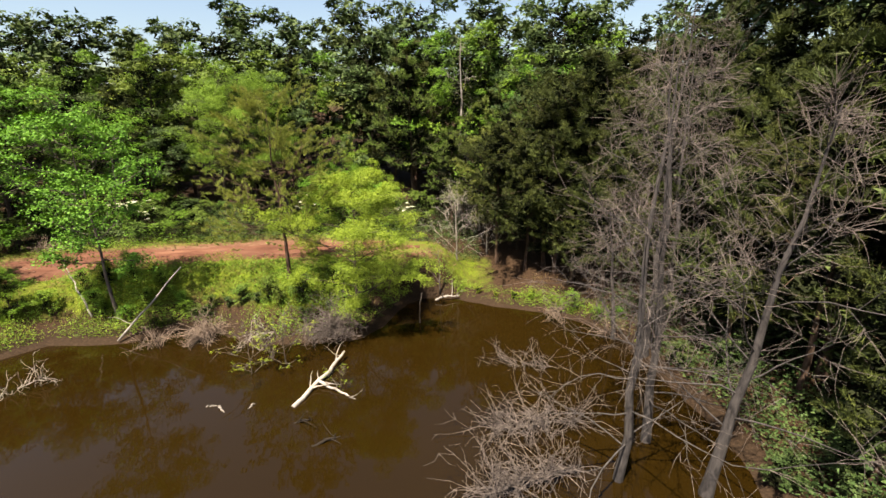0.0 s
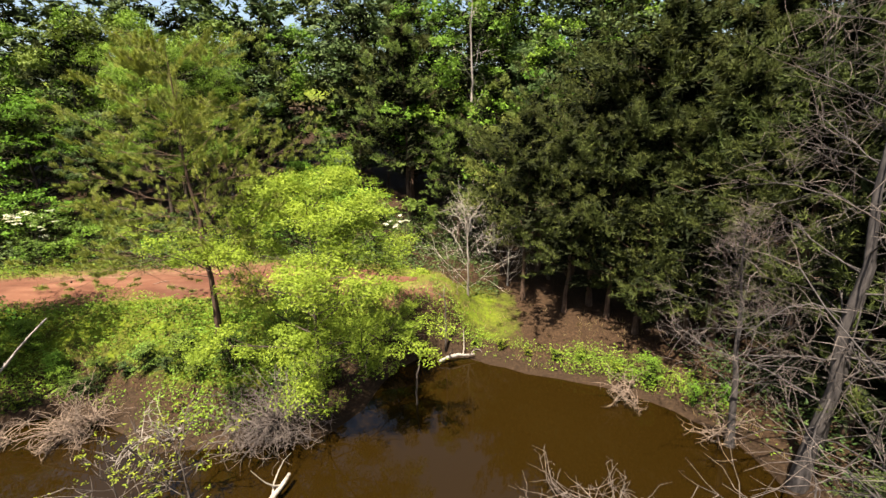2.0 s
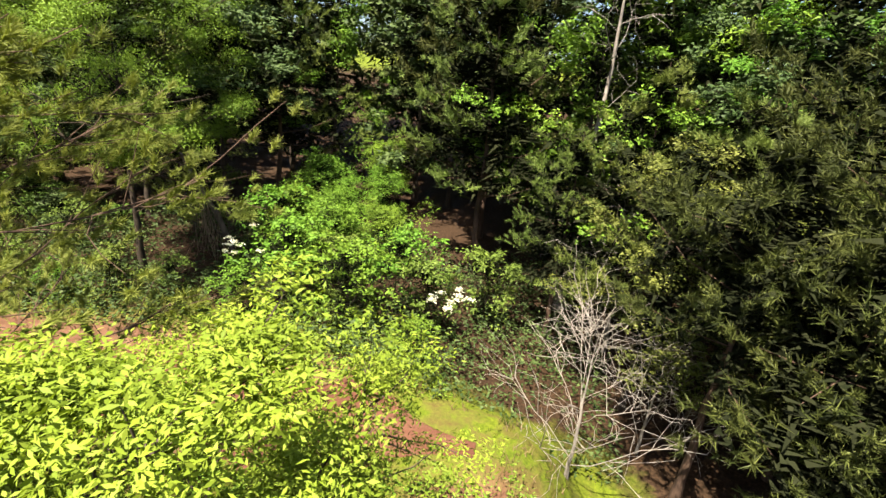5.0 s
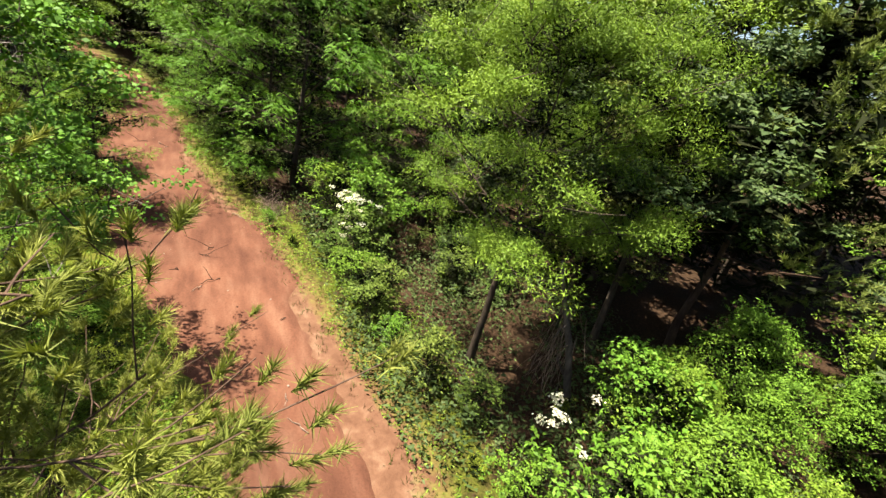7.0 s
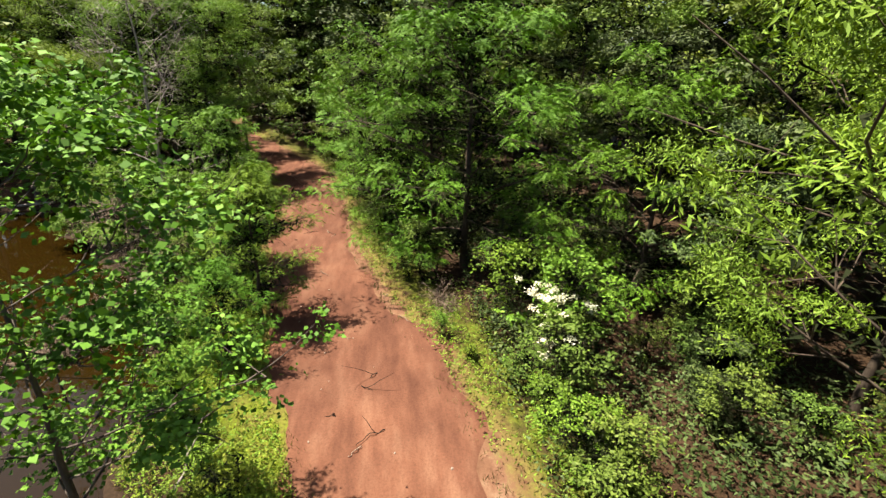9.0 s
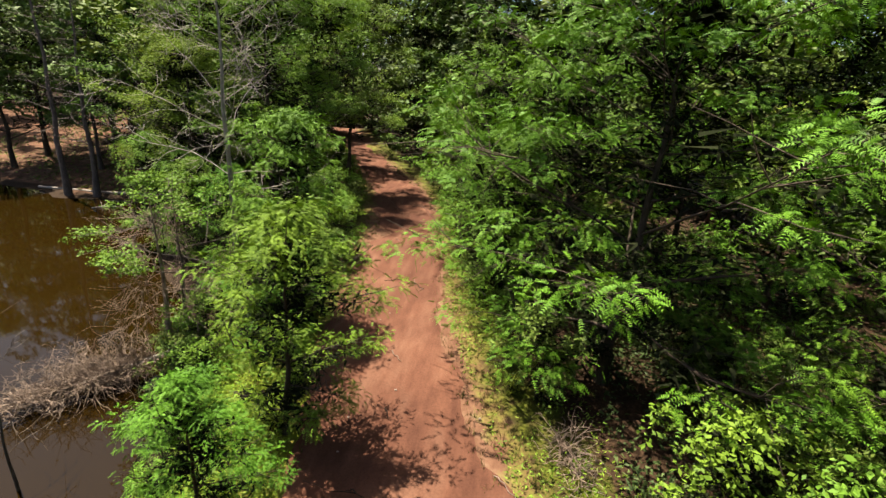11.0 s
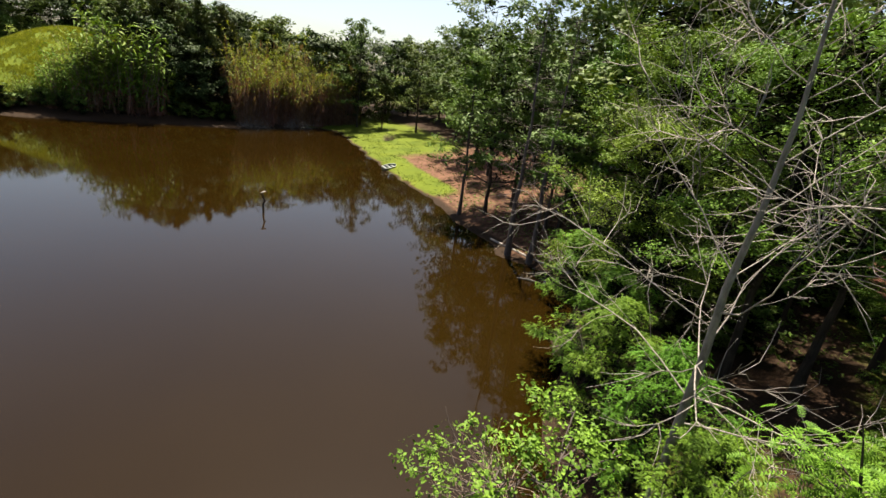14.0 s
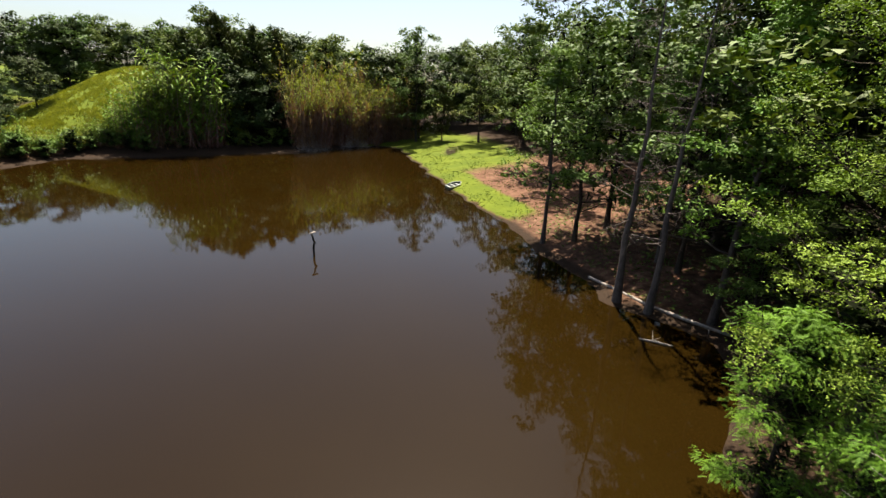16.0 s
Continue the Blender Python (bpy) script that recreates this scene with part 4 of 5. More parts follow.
for seed, label, x, y, axis, length, count, reach, mat, log in (
        (71, "brown brushy treetop fallen into the pond", -40.4, 21.2, (0.75, -0.66), 5.4, 330, 1.9, TWIG, True),
        (83, "mound of pale brown dead twigs in the pond", -39.6, 20.4, (0.6, -0.75), 2.6, 240, 1.7, TWIG, False),
        (84, "dry brush heaped at the track's edge", -36.4, 37.4, (0.9, 0.3), 2.4, 120, 1.2, TWIG, False),
        (86, "pale driftwood and dead canes along the far shore", -69.0, -95.0, (0.9, 0.3), 9.0, 120, 3.0, BARK_PALE, False),
        (87, "pale driftwood tangled under the far canes", -57.5, -90.5, (0.9, 0.35), 8.0, 110, 2.8, BARK_PALE, False),
        (85, "low dark brush heap on the lawn", -81.0, -73.0, (0.9, 0.3), 3.0, 120, 1.8, TWIG, False),
        (72, "tangle of bare brown branches in the water", 6.4, 19.6, (-0.98, -0.1), 4.8, 130, 2.2, BARK_DEAD, False),
        (73, "tangle of bare curling branches in the shallows", 5.9, 23.8, (-0.95, 0.25), 4.0, 46, 1.8, BARK_DEAD, False),
        (86, "heap of bare brown twigs round the dead trees", 5.6, 16.8, (-0.92, -0.3), 4.8, 130, 2.2, BARK_DEAD, False),
        (74, "dry brown brush hanging off the bank", -7.2, 28.6, (-0.3, -1.0), 1.8, 220, 2.2, BARK_DEAD, False),
        (75, "dry brown brush along the clay bank", -15.5, 28.6, (-0.6, -0.8), 1.8, 110, 1.8, TWIG, False),
        (77, "dry brown brush trailing into the water", -18.6, 27.6, (-0.4, -0.9), 1.6, 40, 1.5, TWIG, False),
        (78, "pale dry branches at the pond's edge", -24.6, 21.3, (0.8, 0.4), 2.6, 22, 1.5, BARK_PALE, False),
        (80, "dry brush on the bank below the track", -9.4, 28.2, (0.2, -1.0), 1.8, 45, 1.6, BARK_DEAD, False),
        (81, "dead brush piled on the inlet's bank", 7.6, 31.0, (-0.6, -0.6), 2.0, 34, 1.3, TWIG, False),
        (82, "dry brush on the east bank", 10.6, 28.0, (-0.8, -0.4), 2.0, 34, 1.3, TWIG, False),
        (76, "grey dead branches lying off the bank", -11.3, 27.6, (-0.7, -0.7), 2.0, 18, 1.5, BARK_PALE, False)):
    ob = brush(seed, label, axis, length, count, reach, mat, log=log)
    ob.matrix_basis = pose(x, y, max(0.0, float(land(x, y))))

# ---- bushes ----
BANK = "bushes on the banks"
bushes = [
    broadleaf(81, "low rounded green bush", 3.0, 0.05, 0.03, 1.9, 16, 6, 11, 0.22, 0.15, LEAF, BARK, 0.7, ROUND, BANK, name="bush", slim=0.5, whole=True, fill=0.9, twig=False),
    broadleaf(82, "low bush with fresh light green leaves", 3.2, 0.05, 0.03, 2.0, 16, 6, 11, 0.22, 0.15, LEAF_FRESH, BARK, 0.7, ROUND, BANK, name="bush", slim=0.5, whole=True, fill=0.9, twig=False),
    broadleaf(83, "low weedy bush with yellow-green leaves", 2.2, 0.04, 0.02, 1.6, 15, 6, 12, 0.22, 0.12, LEAF_YELLOW, BARK, 0.8, ROUND, BANK, name="bush", fill=0.9, twig=False),
    broadleaf(84, "rounded green bush on the far shore", 3.0, 0.05, 0.03, 1.9, 20, 4, 7, 0.28, 0.28, LEAF, BARK, 0.7, ROUND, BANK, name="bush", fill=0.8, twig=False),
    broadleaf(85, "tall bush with fresh green leaves in the clearing", 3.8, 0.06, 0.03, 2.3, 22, 7, 30, 0.26, 0.12, LEAF_FRESH, BARK, 0.7, ROUND, BANK, name="bush", slim=0.42, whole=True, fill=0.9, twig=False),
    broadleaf(86, "dark evergreen shrub in the pines' shade", 3.4, 0.05, 0.03, 2.0, 15, 6, 12, 0.26, 0.16, LEAF_DEEP, BARK, 0.6, ROUND, BANK, name="bush", fill=0.8, twig=False),
]
spots = [(1, -9.0, 42.4, 1.1, 0), (0, -6.0, 43.4, 1.0, 50), (1, -12.0, 43.0, 1.05, 120), (1, -7.6, 44.4, 1.0, 80), (4, -11.4, 46.4, 1.0, 10), (4, -9.4, 48.6, 0.85, 110), (1, -6.0, 40.6, 0.5, 70), (1, -5.6, 39.4, 0.4, 20),
         (4, -22.6, 30.9, 0.5, 60), (4, -20.6, 30.8, 0.42, 160), (2, -24.2, 30.5, 0.7, 20), (2, -21.6, 31.6, 0.55, 110), (1, -25.4, 29.8, 0.5, 30), (4, -19.2, 30.4, 0.3, 250), (1, -27.2, 28.6, 0.45, 80), (4, -14.0, 47.6, 1.0, 200), (4, -13.0, 51.4, 0.9, 300), (4, -11.4, 54.8, 0.9, 40), (4, -15.2, 54.0, 1.1, 150), (1, -15.6, 48.8, 0.9, 90), (4, -12.4, 58.0, 1.2, 260), (0, -3.6, 46.4, 1.1, 10), (0, -27.5, 40.8, 1.0, 20), (1, -29.8, 41.8, 1.15, 200), (0, -10.0, 44.5, 1.0, 20),
         (0, -23.8, 41.0, 0.8, 90), (0, -38.0, 36.9, 1.0, 80), (0, -46.0, 35.2, 1.2, 160), (1, -32.8, 41.0, 1.0, 300), (1, -14.0, 46.5, 1.1, 200), (1, -18.6, 30.0, 0.3, 0), (0, -17.0, 30.2, 0.35, 90)]
for x, y, s in ((-10.2, 29.4, 0.62), (-12.6, 29.7, 0.5), (-8.2, 30.4, 0.55), (-14.6, 30.3, 0.4), (-6.4, 29.8, 0.4)):
    spots.append((0, x, y, s, 40 * s * 9))
for _ in range(18):
    spots.append((int(RNG.choice([0, 0, 5])), RNG.uniform(-40, -24), RNG.uniform(41, 48), RNG.uniform(0.5, 1.0), RNG.uniform(0, 360)))
for x in np.arange(-36, -4, 1.0):
    y = np.interp(-x, [4, 6.2, 9.4, 15.4, 21.2, 26.2, 31.3, 34.1, 36], [33.6, 28.9, 28.6, 30.0, 28.9, 28.8, 26.2, 26.4, 25]) + RNG.uniform(-0.4, 1.2)
    spots.append((int(RNG.choice([0, 1, 1, 2] if x < -17 else [0, 0, 5])), x + RNG.uniform(-0.5, 0.5), y, RNG.uniform(0.22, 0.42), RNG.uniform(0, 360)))
for x in np.arange(-76, -8, 1.9):
    yc = np.interp(-x, -ROAD_LINE[:, 0], ROAD_LINE[:, 1])
    spots.append((int(RNG.choice([0, 0, 1, 1, 2])), x, yc + 4.2 + RNG.uniform(0, 1.6), RNG.uniform(0.3, 0.75), RNG.uniform(0, 360)))
    if x < -38:
        spots.append((int(RNG.choice([0, 1])), x, yc - 4.2 - RNG.uniform(0, 1.2), RNG.uniform(0.4, 0.8), RNG.uniform(0, 360)))
for x in np.arange(-1, 12, 1.3):
    y = np.interp(x, [-2.4, 0, 2.9, 5.8, 8.1, 9.9], [35, 34.2, 33.0, 32.2, 30.8, 28.8]) + RNG.uniform(0, 0.6)
    spots.append((int(RNG.choice([1, 2])), x, y, RNG.uniform(0.2, 0.4), RNG.uniform(0, 360)))
for x in np.arange(-48, 12, 3.0):
    y = np.interp(x, [-74, -65, -52, -35, -20, -9, -2.5, 12], [-93, -97, -91.5, -89.5, -88, -89, -79.5, -72])
    spots.append((3, x, y - RNG.uniform(0, 3), RNG.uniform(0.6, 1.2), RNG.uniform(0, 360)))
for _ in range(30):
    x, y = RNG.uniform(11.5, 20), RNG.uniform(6, 30)
    spots.append((5, x, y, RNG.uniform(0.4, 0.9), RNG.uniform(0, 360)))
for _ in range(22):
    x, y = RNG.uniform(-88, -62), RNG.uniform(5, 17)
    spots.append((3, x, y, RNG.uniform(0.5, 1.1), RNG.uniform(0, 360)))
spots = [s for s in spots if not (1.5 < s[1] < 15 and 34.5 < s[2] < 46)]
for _ in range(40):
    spots.append((int(RNG.choice([0, 1, 5])), RNG.uniform(-50, -34), RNG.uniform(20, 26.5), RNG.uniform(0.45, 0.85), RNG.uniform(0, 360)))
plant(bushes, [s for s in spots if math.hypot(s[1] + 35.6, s[2] - 37.8) > 2.0 and shore_distance(s[1], s[2]) > 0.2 and road_distance(s[1], s[2])[0] > 3.2])


# ---- undergrowth, weeds and grass: nobody could count them ----
def carpet(name, label, category, seed, n, area, keep, tall, leaf, slim, mat, droop=0.1):
    """Loose low growth over a stretch of ground, thick in patches."""
    rng = np.random.default_rng(seed)
    x, y = rng.uniform(area[0], area[1], n * 3), rng.uniform(area[2], area[3], n * 3)
    patch = 0.5 + waves(x * 1.7 + seed, y * 1.9 - seed)
    ok = keep(x, y) & (rng.uniform(0, 1, n * 3) < np.clip(patch * 1.3, 0.05, 1))
    x, y = x[ok][:n], y[ok][:n]
    z = land(x, y) + rng.uniform(0, 1, len(x)) ** 1.5 * tall * (0.4 + np.clip(patch[ok][:n], 0, 1))
    face = rng.normal(0, 0.8, (len(x), 3)) + np.array([0, 0, 0.7])
    ob = shape(name, *leaves(rng, np.stack([x, y, z], -1), leaf, leaf * slim, droop, N=face), mat)
    return tagged(ob, label, category, kind="stuff")


def sward(name, label, seed, n, area, keep, tall, mat, width=0.03):
    """Grass blades in small bunches."""
    rng = np.random.default_rng(seed)
    x, y = rng.uniform(area[0], area[1], n * 3), rng.uniform(area[2], area[3], n * 3)
    ok = keep(x, y) & (rng.uniform(0, 1, n * 3) < np.clip(0.45 + waves(x * 2.3, y * 2.1 + seed), 0.03, 1))
    x, y = np.repeat(x[ok][:n], 5), np.repeat(y[ok][:n], 5)
    x, y = x + rng.normal(0, 0.07, len(x)), y + rng.normal(0, 0.07, len(x))
    C = np.stack([x, y, land(x, y) - 0.03], -1)
    d = rng.normal(0, 0.38, (len(x), 3)) + np.array([0, 0, 1.0])
    s = unit(np.cross(d, rng.normal(0, 1, (len(x), 3)))) * width * 0.5
    h = tall * rng.uniform(0.5, 1.3, (len(x), 1))
    V = np.stack([C - s, C + s, C + unit(d) * h], 1).reshape(-1, 3)
    ob = shape(name, V, np.arange(len(V)).reshape(-1, 3), mat)
    return tagged(ob, label, "grass", kind="stuff")


off_road = lambda x, y: road_distance(x, y)[0] > road_distance(x, y)[1] + 0.2
verge = lambda x, y: (np.abs(road_distance(x, y)[0] - road_distance(x, y)[1] - 0.5) < 0.9) & (shore_distance(x, y) > 0.4)
bank = lambda x, y: (shore_distance(x, y) > 0.4) & (shore_distance(x, y) < 6) & off_road(x, y)
carpet("undergrowth", "dark green undergrowth on the woodland floor", "undergrowth", 91, 60000, (-64, 2, 39, 53), lambda x, y: off_road(x, y) & (shore_distance(x, y) > 5), 1.2, 0.17, 0.55, LEAF_DEEP)
carpet("undergrowth", "green undergrowth under the dead trees", "undergrowth", 92, 16000, (10, 24, 6, 36), lambda x, y: shore_distance(x, y) > 1.0, 0.8, 0.15, 0.55, LEAF_DEEP)
carpet("undergrowth", "low green growth under the west shore trees", "undergrowth", 90, 9000, (-100, -62, -30, 20), lambda x, y: off_road(x, y) & (shore_distance(x, y) > 1.5), 0.25, 0.25, 0.6, LEAF)
carpet("weeds", "bright green weeds on the clay bank", "weeds", 93, 60000, (-46, -2, 18, 36), bank, 0.8, 0.105, 0.55, LEAF_FRESH)
carpet("weeds", "yellow-green weeds between track and pond", "weeds", 94, 30000, (-40, -16, 24, 36), bank, 0.8, 0.10, 0.4, LEAF_YELLOW)
carpet("weeds", "lush weeds along the inlet's muddy edge", "weeds", 89, 16000, (-2, 11, 26, 37), lambda x, y: (shore_distance(x, y) > 0.5) & (shore_distance(x, y) < 2.2), 0.7, 0.11, 0.45, LEAF_FRESH)
carpet("undergrowth", "shaded undergrowth behind the dead trees", "undergrowth", 88, 16000, (11, 24, 6, 32), lambda x, y: shore_distance(x, y) > 1.0, 1.6, 0.17, 0.55, LEAF_DEEP)
carpet("weeds", "green weeds along the track's north side", "weeds", 95, 40000, (-70, -4, 28, 44), lambda x, y: off_road(x, y) & (shore_distance(x, y) > 5) & (road_distance(x, y)[0] < 7), 0.6, 0.115, 0.45, LEAF_FRESH)
sward("grass", "pale green grass along the track", 96, 5200, (-85, -2, 12, 41), verge, 0.28, GRASS)
sward("grass", "dry straw-coloured grass on the bank", 97, 4200, (-60, 11, 18, 42), lambda x, y: bank(x, y) | verge(x, y), 0.3, DRY)
sward("grass", "short green grass of the lawn by the pond", 98, 4000, (-90, -62, -90, -26), lambda x, y: (shore_distance(x, y) > 0.1) & (shore_distance(x, y) < 12), 0.16, GRASS, 0.08)
sward("grass", "smooth yellow-green grass on the far hill", 99, 30000, (-40, 12, -136, -88), lambda x, y: shore_distance(x, y) > 5, 0.55, CANE, 0.12)


# ---- small things ----
def box(parts, x0, x1, y0, y1, z0, z1):
    V = np.array([(x, y, z) for x in (x0, x1) for y in (y0, y1) for z in (z0, z1)], float)
    parts.append((V, np.array([(0, 1, 3, 2), (4, 6, 7, 5), (0, 4, 5, 1), (2, 3, 7, 6), (0, 2, 6, 4), (1, 5, 7, 3)])))


def painted(name, colour, rough=0.5, metal=0.0, wear=(0.7, 1.15)):
    m, t, b, out = nodes_of(name)
    n = noise_tex(t, 3.0, 5.0)
    c = mix(t, 1.0, colour, ramp(t, n, [(0.3, (wear[0],) * 3), (0.7, (wear[1],) * 3)]), "MULTIPLY")
    t.links.new(c, b.inputs["Base Color"])
    b.inputs["Roughness"].default_value, b.inputs["Metallic"].default_value = rough, metal
    return m


ALUMINIUM = painted("dull_boat_metal", (0.45, 0.465, 0.435), 0.45, 0.3)
BOAT_DARK = painted("boat_inside", (0.075, 0.0825, 0.075), 0.7)
WHITE_PAINT = painted("white_siding", (0.525, 0.525, 0.51), 0.6)
ROOF_METAL = painted("pale_roof_sheet", (0.465, 0.48, 0.495), 0.45)
RED_PAINT = painted("faded_red_paint", (0.3375, 0.0375, 0.0225), 0.5)
DARK_WOOD = bark_material("wet_dark_wood", (0.00756, 0.00567, 0.00441), (0.0315, 0.02394, 0.01764))
STONE = painted("pale_stone", (0.20, 0.15, 0.12), 0.9)


def build_boat():
    """A flat-bottomed rowing boat: lofted hull with an open inside, three benches, a rim."""
    ob = stand("rowing_boat", "small grey rowing boat pulled onto the grassy shore", "boat")
    u = np.linspace(0, 1, 13)
    half = 0.66 * np.clip(1.15 - 1.05 * np.abs(u - 0.42) ** 2.2 * 3.2, 0.12, 1)
    keel = 0.02 + 0.26 * u ** 4
    rim = 0.50 + 0.16 * u ** 2

    def loft(inset, lift):
        rows = []
        for i in range(13):
            w = half[i] - inset
            rows.append([(3.4 * u[i] - 1.7, s * w * k, z) for s, k, z in ((-1, 1.0, rim[i]), (-1, 0.82, keel[i] + lift), (1, 0.82, keel[i] + lift), (1, 1.0, rim[i]))])
        V = np.array(rows).reshape(-1, 3)
        F = [(i * 4 + j, i * 4 + j + 1, i * 4 + j + 5, i * 4 + j + 4) for i in range(12) for j in range(3)]
        F += [(0, 3, 2, 1), (48, 49, 50, 51)]
        return V, np.array(F)

    shape("hull", *loft(0.0, 0.0), ALUMINIUM, ob)
    shape("inner_hull", *loft(0.03, 0.03), BOAT_DARK, ob, "dark boat inside")
    for s in (-1, 1):
        P = np.stack([3.4 * u - 1.7, s * half, rim], -1)
        shape("gunwale", *tube(P, np.full(13, 0.035), 6), ALUMINIUM, ob)
    for x in (-1.2, -0.1, 0.95):
        parts = []
        w = float(np.interp((x + 1.7) / 3.4, u, half)) - 0.03
        box(parts, x - 0.13, x + 0.13, -w, w, 0.36, 0.40)
        shape("bench", *join(parts), ALUMINIUM, ob)
    ob.matrix_basis = pose(-67.3, -45.6, 0.16, 11, -3, 209)


def log_thing(name, label, P, R, mat, stubs=0, seed=0, category="log"):
    rng = np.random.default_rng(seed)
    P = np.array(P, float)
    base = P[0].copy()
    ob = stand(name, label, category)
    ob.matrix_basis = pose(*base)
    fine = np.array([[np.interp(s, np.linspace(0, 1, len(P)), P[:, k]) for k in range(3)] for s in np.linspace(0, 1, 9)]) - base
    fine[1:-1] += rng.normal(0, 0.03, (7, 3))
    rr = np.interp(np.linspace(0, 1, 9), np.linspace(0, 1, len(R)), R)
    shape("stem", *tube(np.concatenate([fine[:1], fine, fine[-1:]]), np.concatenate([[0.005], rr, [0.005]]), 9), mat, ob, smooth=True)
    for _ in range(stubs):
        k = rng.integers(2, 8)
        d = unit(unit(fine[-1] - fine[0]) * 0.6 + rng.normal(0, 0.6, 3) + np.array([0, 0, 0.3]))
        Q = bough(rng, fine[k], d, rng.uniform(0.5, 1.8), 4, 0.22, 0.0)
        shape("branch", *tube(Q, np.linspace(rr[k] * 0.4 + 0.01, 0.006, 5), 4), mat, ob)
    return ob


build_boat()
log_thing("fallen_log", "bleached forked log rising out of the pond", [(-8.0, 20.7, 0.0), (-7.0, 23.4, 0.25), (-6.5, 25.2, 0.45)], (0.12, 0.11, 0.07), BARK_PALE, 7, 3)
log_thing("fallen_log", "pale side log half sunk in the pond", [(-7.3, 22.6, 0.2), (-6.2, 22.0, 0.1), (-5.0, 21.3, 0.02)], (0.08, 0.06, 0.03), BARK_PALE, 3, 4)
log_thing("shore_log", "white driftwood log on the inlet's bank", [(-1.6, 33.0, 0.15), (-0.9, 33.2, 0.35), (0.2, 33.5, 0.25)], (0.08, 0.10, 0.05), BARK_PALE, 3, 5)
log_thing("stake", "thin leaning stake standing in the inlet", [(-2.5, 29.6, -0.2), (-2.45, 29.8, 1.2), (-2.3, 30.1, 2.0)], (0.045, 0.035, 0.015), BARK_GREY, 0, 6, "stake")
log_thing("stake", "grey dead stem on the bank of the inlet", [(-1.3, 33.9, 0.2), (-1.25, 33.9, 2.2), (-1.3, 33.8, 3.8)], (0.06, 0.045, 0.02), BARK_GREY, 2, 7, "stake")
log_thing("leaning_pole", "bleached pole leaning on the clay bank", [(-21.7, 27.1, 0.2), (-20.2, 28.4, 2.0), (-18.4, 29.9, 4.2)], (0.07, 0.06, 0.03), BARK_PALE, 2, 8, "pole")
log_thing("leaning_pole", "bare stem leaning out from the bank", [(-24.0, 28.2, 1.4), (-25.2, 29.0, 3.0), (-26.2, 29.6, 4.6)], (0.06, 0.05, 0.02), BARK_PALE, 3, 9, "pole")
log_thing("shore_log", "long pale log lying along the west shore", [(-63.2, -9.8, 0.25), (-63.6, -4.0, 0.35), (-65.0, 1.4, 0.5)], (0.12, 0.14, 0.10), BARK_PALE, 2, 10)
log_thing("driftwood", "yellowish driftwood floating by the west shore", [(-59.7, -1.0, 0.02), (-60.4, -0.2, 0.08), (-61.1, 0.5, 0.04)], (0.05, 0.10, 0.04), BARK_PALE, 3, 11)
log_thing("mooring_post", "dark crooked post standing in the pond", [(-42.72, -22.9, -0.4), (-42.72, -22.9, 0.9), (-42.85, -22.85, 1.15), (-42.6, -22.95, 2.0)], (0.10, 0.10, 0.09, 0.08), DARK_WOOD, 0, 12, "post")
bird_box = stand("post_cap", "pale weathered board end on the crooked post", "board")
parts = []
box(parts, -0.5, 0.08, -0.09, 0.09, -0.03, 0.06)
shape("board", *join(parts), BARK_PALE, bird_box)
bird_box.matrix_basis = pose(-42.55, -22.95, 2.0, 0, 6, 30)
for k, (x, y, l, a) in enumerate(((-12.4, 20.7, 0.6, 10), (-11.3, 20.3, 0.7, 140), (-10.2, 20.6, 0.4, 60), (-7.5, 19.5, 0.8, 20), (-6.2, 18.0, 1.3, 30))):
    d = (math.cos(radians(a)) * l, math.sin(radians(a)) * l)
    dark = k > 2
    log_thing("floating_branch" if dark else "floating_stick", "dark waterlogged branch floating on the pond" if dark else "short pale stick floating on the pond",
              [(x, y, 0.0), (x + d[0] * 0.5, y + d[1] * 0.5, 0.06), (x + d[0], y + d[1], 0.0)], (0.05, 0.07, 0.03) if dark else (0.03, 0.035, 0.02), DARK_WOOD if dark else BARK_PALE, 5 if dark else 0, 20 + k, "branch" if dark else "stick")

# a leaning broken trunk hung with dry vines at the wood's edge
broken = log_thing("broken_trunk", "broken leaning trunk hung with dry vines", [(-16.6, 46.6, 3.0), (-17.2, 45.8, 6.0), (-18.1, 44.9, 9.0)], (0.16, 0.13, 0.07), BARK_GREY, 4, 31, "tree trunk")
rng = np.random.default_rng(32)
hang = [tube(bough(rng, (-0.6 - 0.3 * k / 20, -0.8 + rng.normal(0, 0.3), 2.0 + rng.uniform(0, 2.2)), (rng.normal(0, 0.2), rng.normal(0, 0.2), -1), rng.uniform(1.0, 3.0), 4, 0.12, 0.0), (0.012, 0.011, 0.010, 0.008, 0.004), 3) for k in range(60)]
shape("dry_vine", *join(hang), TWIG, broken, "hanging brown vine strands")
for k, (x, y, s) in enumerate(((-18.3, 44.8, 0.32), (-16.6, 46.2, 0.4))):
    copy_thing(bushes[2], pose(x, y, float(land(x, y)) if k else 8.6, 0, 0, 40 * k) @ Matrix.Scale(s, 4))


def blossoms(x, y, z, n, spread, seed):
    """Flat white flower heads over a bush."""
    rng = np.random.default_rng(seed)
    ob = stand("elder_blossom", "flat white blossom heads on a green bush", "flowers", "blossom on the bushes")
    for _ in range(n):
        c = rng.normal(0, spread, 3) * np.array([1, 1, 0.45])
        q = c + rng.normal(0, 0.10, (46, 3)) * np.array([1, 1, 0.25])
        shape("flower_head", *leaves(rng, q, 0.07, 0.06, 0.0), FLOWER, ob)["kind"] = "stuff"
    ob.matrix_basis = pose(x, y, z)


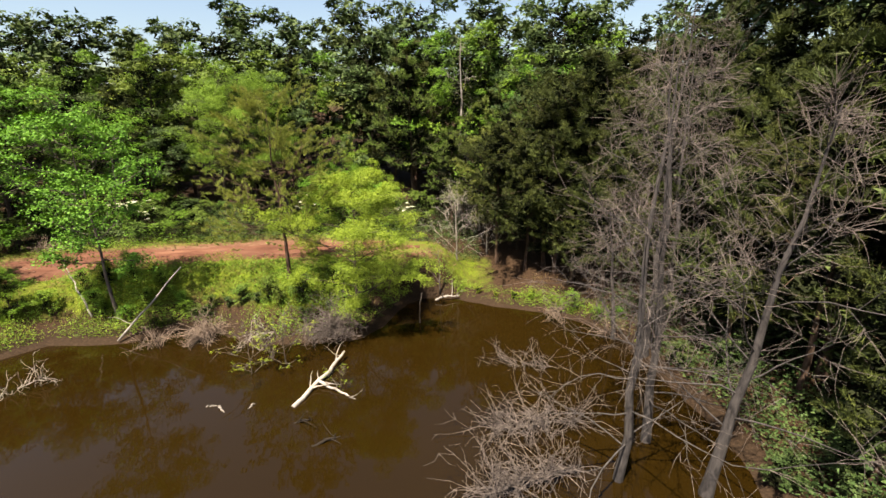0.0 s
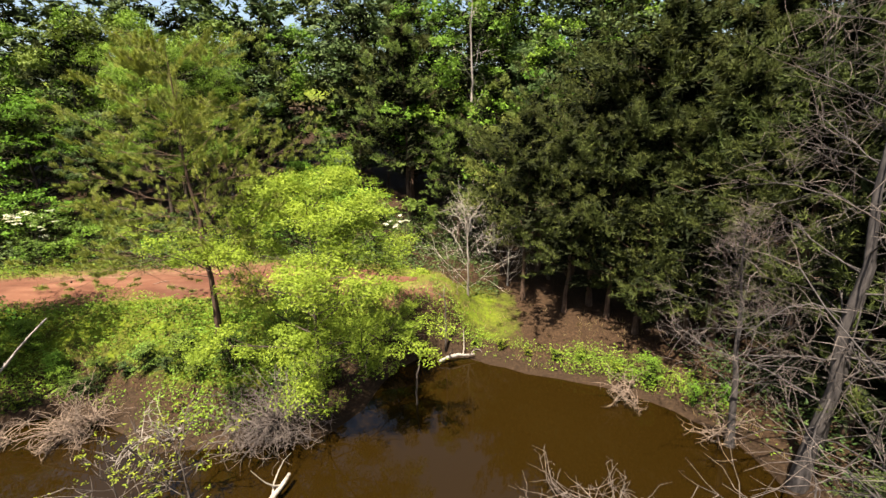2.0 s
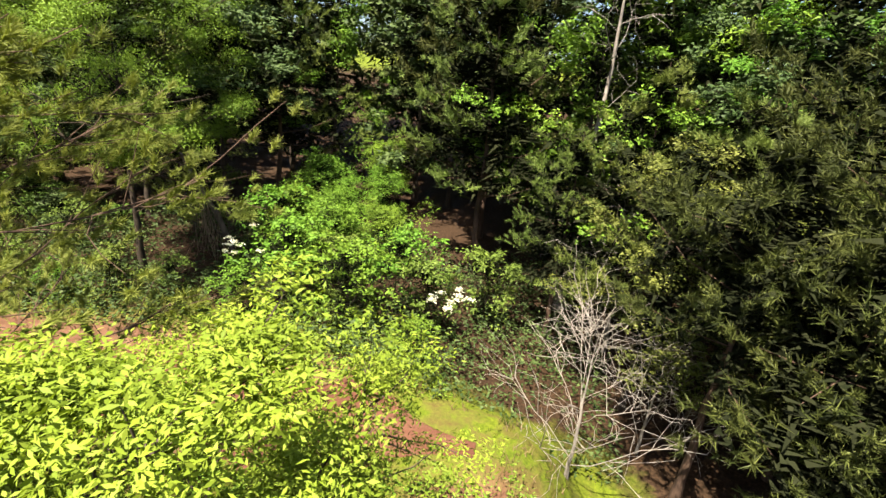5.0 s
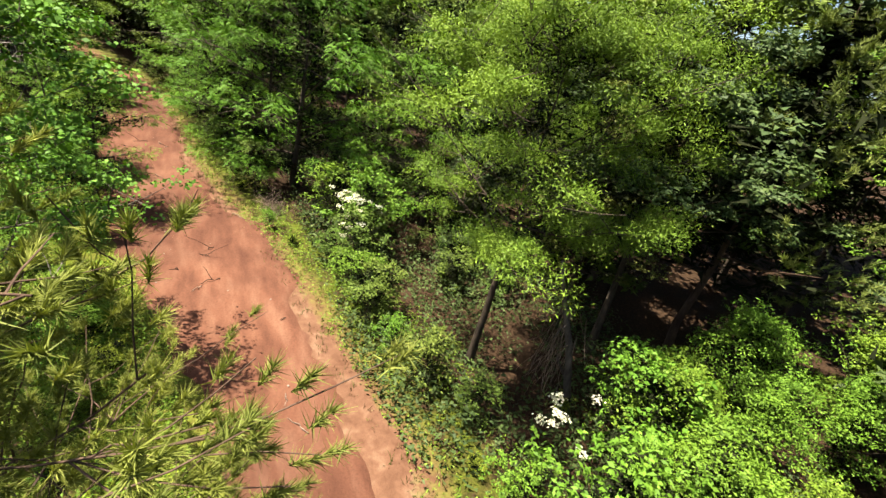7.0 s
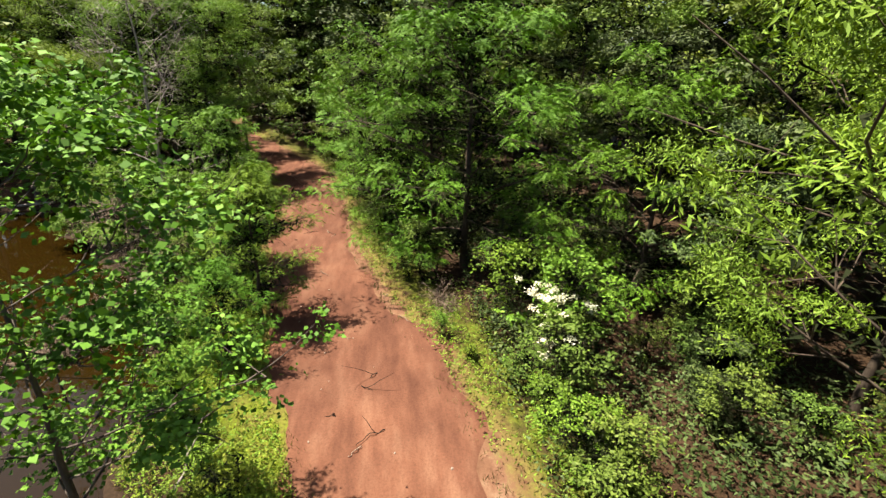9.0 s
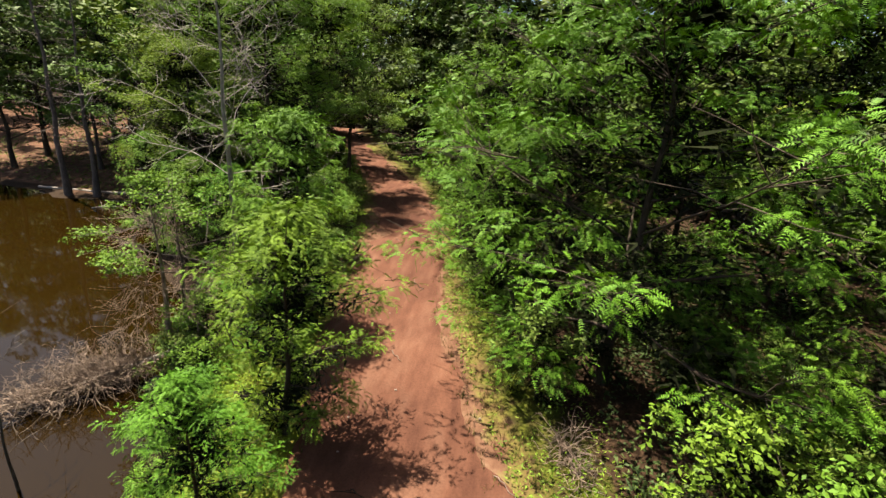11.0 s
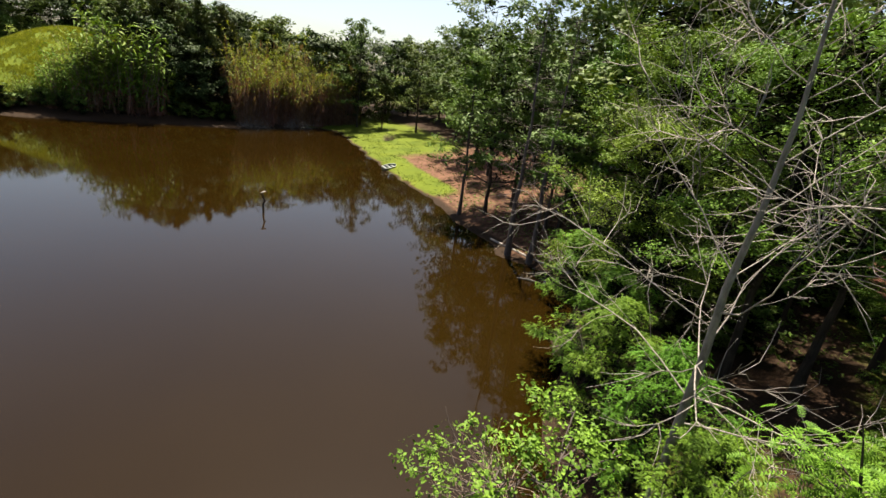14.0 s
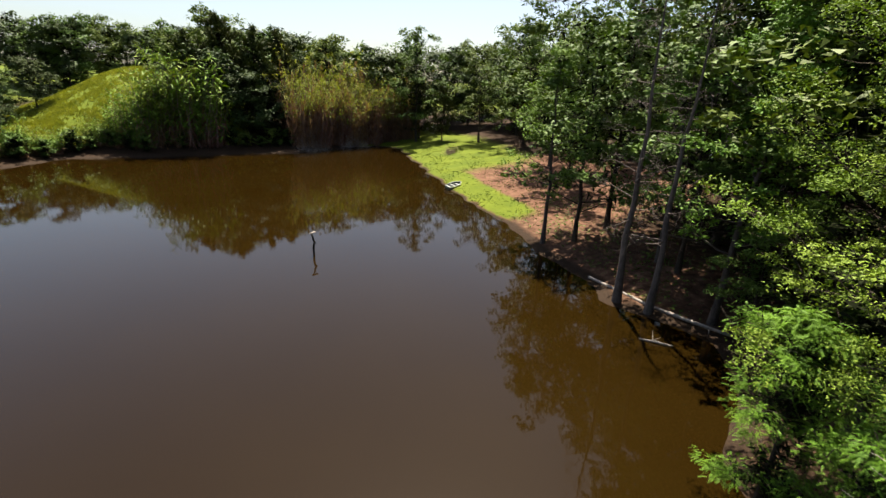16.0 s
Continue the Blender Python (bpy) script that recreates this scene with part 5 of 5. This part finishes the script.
blossoms(-29.4, 41.3, 6.25, 22, 0.75, 41)
blossoms(-27.6, 40.6, 5.6, 7, 0.6, 42)
blossoms(-4.9, 42.2, 5.1, 9, 0.45, 43)
blossoms(-14.6, 43.4, 5.3, 9, 0.8, 44)


def build_shed(x, y, turn, label, w, l, h):
    ob = stand("shed", label, "shed")
    parts = []
    box(parts, -w, w, -l, l, 0, h)
    shape("wall", *join(parts), WHITE_PAINT, ob)
    V = np.array([(-w - 0.4, -l - 0.4, h), (w + 0.4, -l - 0.4, h), (0, -l - 0.4, h + 1.2), (-w - 0.4, l + 0.4, h), (w + 0.4, l + 0.4, h), (0, l + 0.4, h + 1.2)])
    for k, f in enumerate(((0, 2, 5, 3), (2, 1, 4, 5))):
        top = V[list(f)]
        shape("roof_sheet", np.concatenate([top, top + np.array([0, 0, 0.08])]), np.array([(0, 1, 2, 3), (7, 6, 5, 4), (0, 4, 5, 1), (1, 5, 6, 2), (2, 6, 7, 3), (3, 7, 4, 0)]), ROOF_METAL, ob)
    for s in (-1, 1):
        parts = []
        box(parts, w, w + 0.04, s * l * 0.5 - 0.5, s * l * 0.5 + 0.5, 1.0, 1.9)
        shape("window", *join(parts), BOAT_DARK, ob, "dark window")
    ob.matrix_basis = at(x, y, 1.0, turn, 0.1)


build_shed(-113.0, -31.0, 30, "low white shed with a pale metal roof among trees", 3.0, 5.0, 2.4)
build_shed(-127.0, -5.0, 10, "white outbuilding with a pale metal roof behind trees", 3.5, 6.0, 2.6)
barrel = stand("barrel", "faded red barrel beside the track", "barrel")
prof = np.array([(0.28, 0), (0.30, 0.02), (0.29, 0.28), (0.31, 0.30), (0.29, 0.32), (0.29, 0.58), (0.31, 0.60), (0.29, 0.62), (0.30, 0.88), (0.02, 0.88)])
shape("drum", *tube(np.stack([0 * prof[:, 1], 0 * prof[:, 1], prof[:, 1] + np.arange(10) * 1e-4], -1), prof[:, 0], 16), RED_PAINT, barrel)
barrel.matrix_basis = at(-88.5, 10.2)

# sticks and stones strewn on the track
rng = np.random.default_rng(61)
for k in range(38):
    u = rng.uniform(0.06, 0.75) * (len(ROAD_LINE) - 1)
    i = int(u)
    c = ROAD_LINE[i] + (ROAD_LINE[i + 1] - ROAD_LINE[i]) * (u - i) + rng.normal(0, 1.1, 2)
    a, l = rng.uniform(0, 6.28), rng.uniform(0.25, 1.1)
    z = 3.12
    e = c + np.array([math.cos(a), math.sin(a)]) * l
    log_thing("stick", "thin broken stick lying on the dirt track", [(c[0], c[1], z), (*((c + e) / 2 + rng.normal(0, 0.06, 2)), z + 0.02), (e[0], e[1], z)], (0.018, 0.015, 0.008), TWIG if k % 2 else DARK_WOOD, 1 if k % 3 == 0 else 0, 70 + k, "stick")
ball = bmesh.new()
bmesh.ops.create_icosphere(ball, subdivisions=1, radius=1.0)
for v in ball.verts:
    v.co *= 1 + 0.25 * noise.noise(v.co * 1.7)
me = bpy.data.meshes.new("stone")
ball.to_mesh(me)
me.materials.append(STONE)
for k in range(44):
    u = rng.uniform(0.05, 0.75) * (len(ROAD_LINE) - 1)
    i = int(u)
    c = ROAD_LINE[i] + (ROAD_LINE[i + 1] - ROAD_LINE[i]) * (u - i) + rng.normal(0, 1.4, 2)
    s = rng.uniform(0.02, 0.05)
    ob = tagged(new("stone", me), "small pale stone on the dirt track", "stone", "stones on the track")
    ob.matrix_basis = pose(c[0], c[1], 3.10 + s * 0.3, 0, 0, rng.uniform(0, 360)) @ Matrix.Diagonal((s * 1.3, s, s * 0.6, 1))
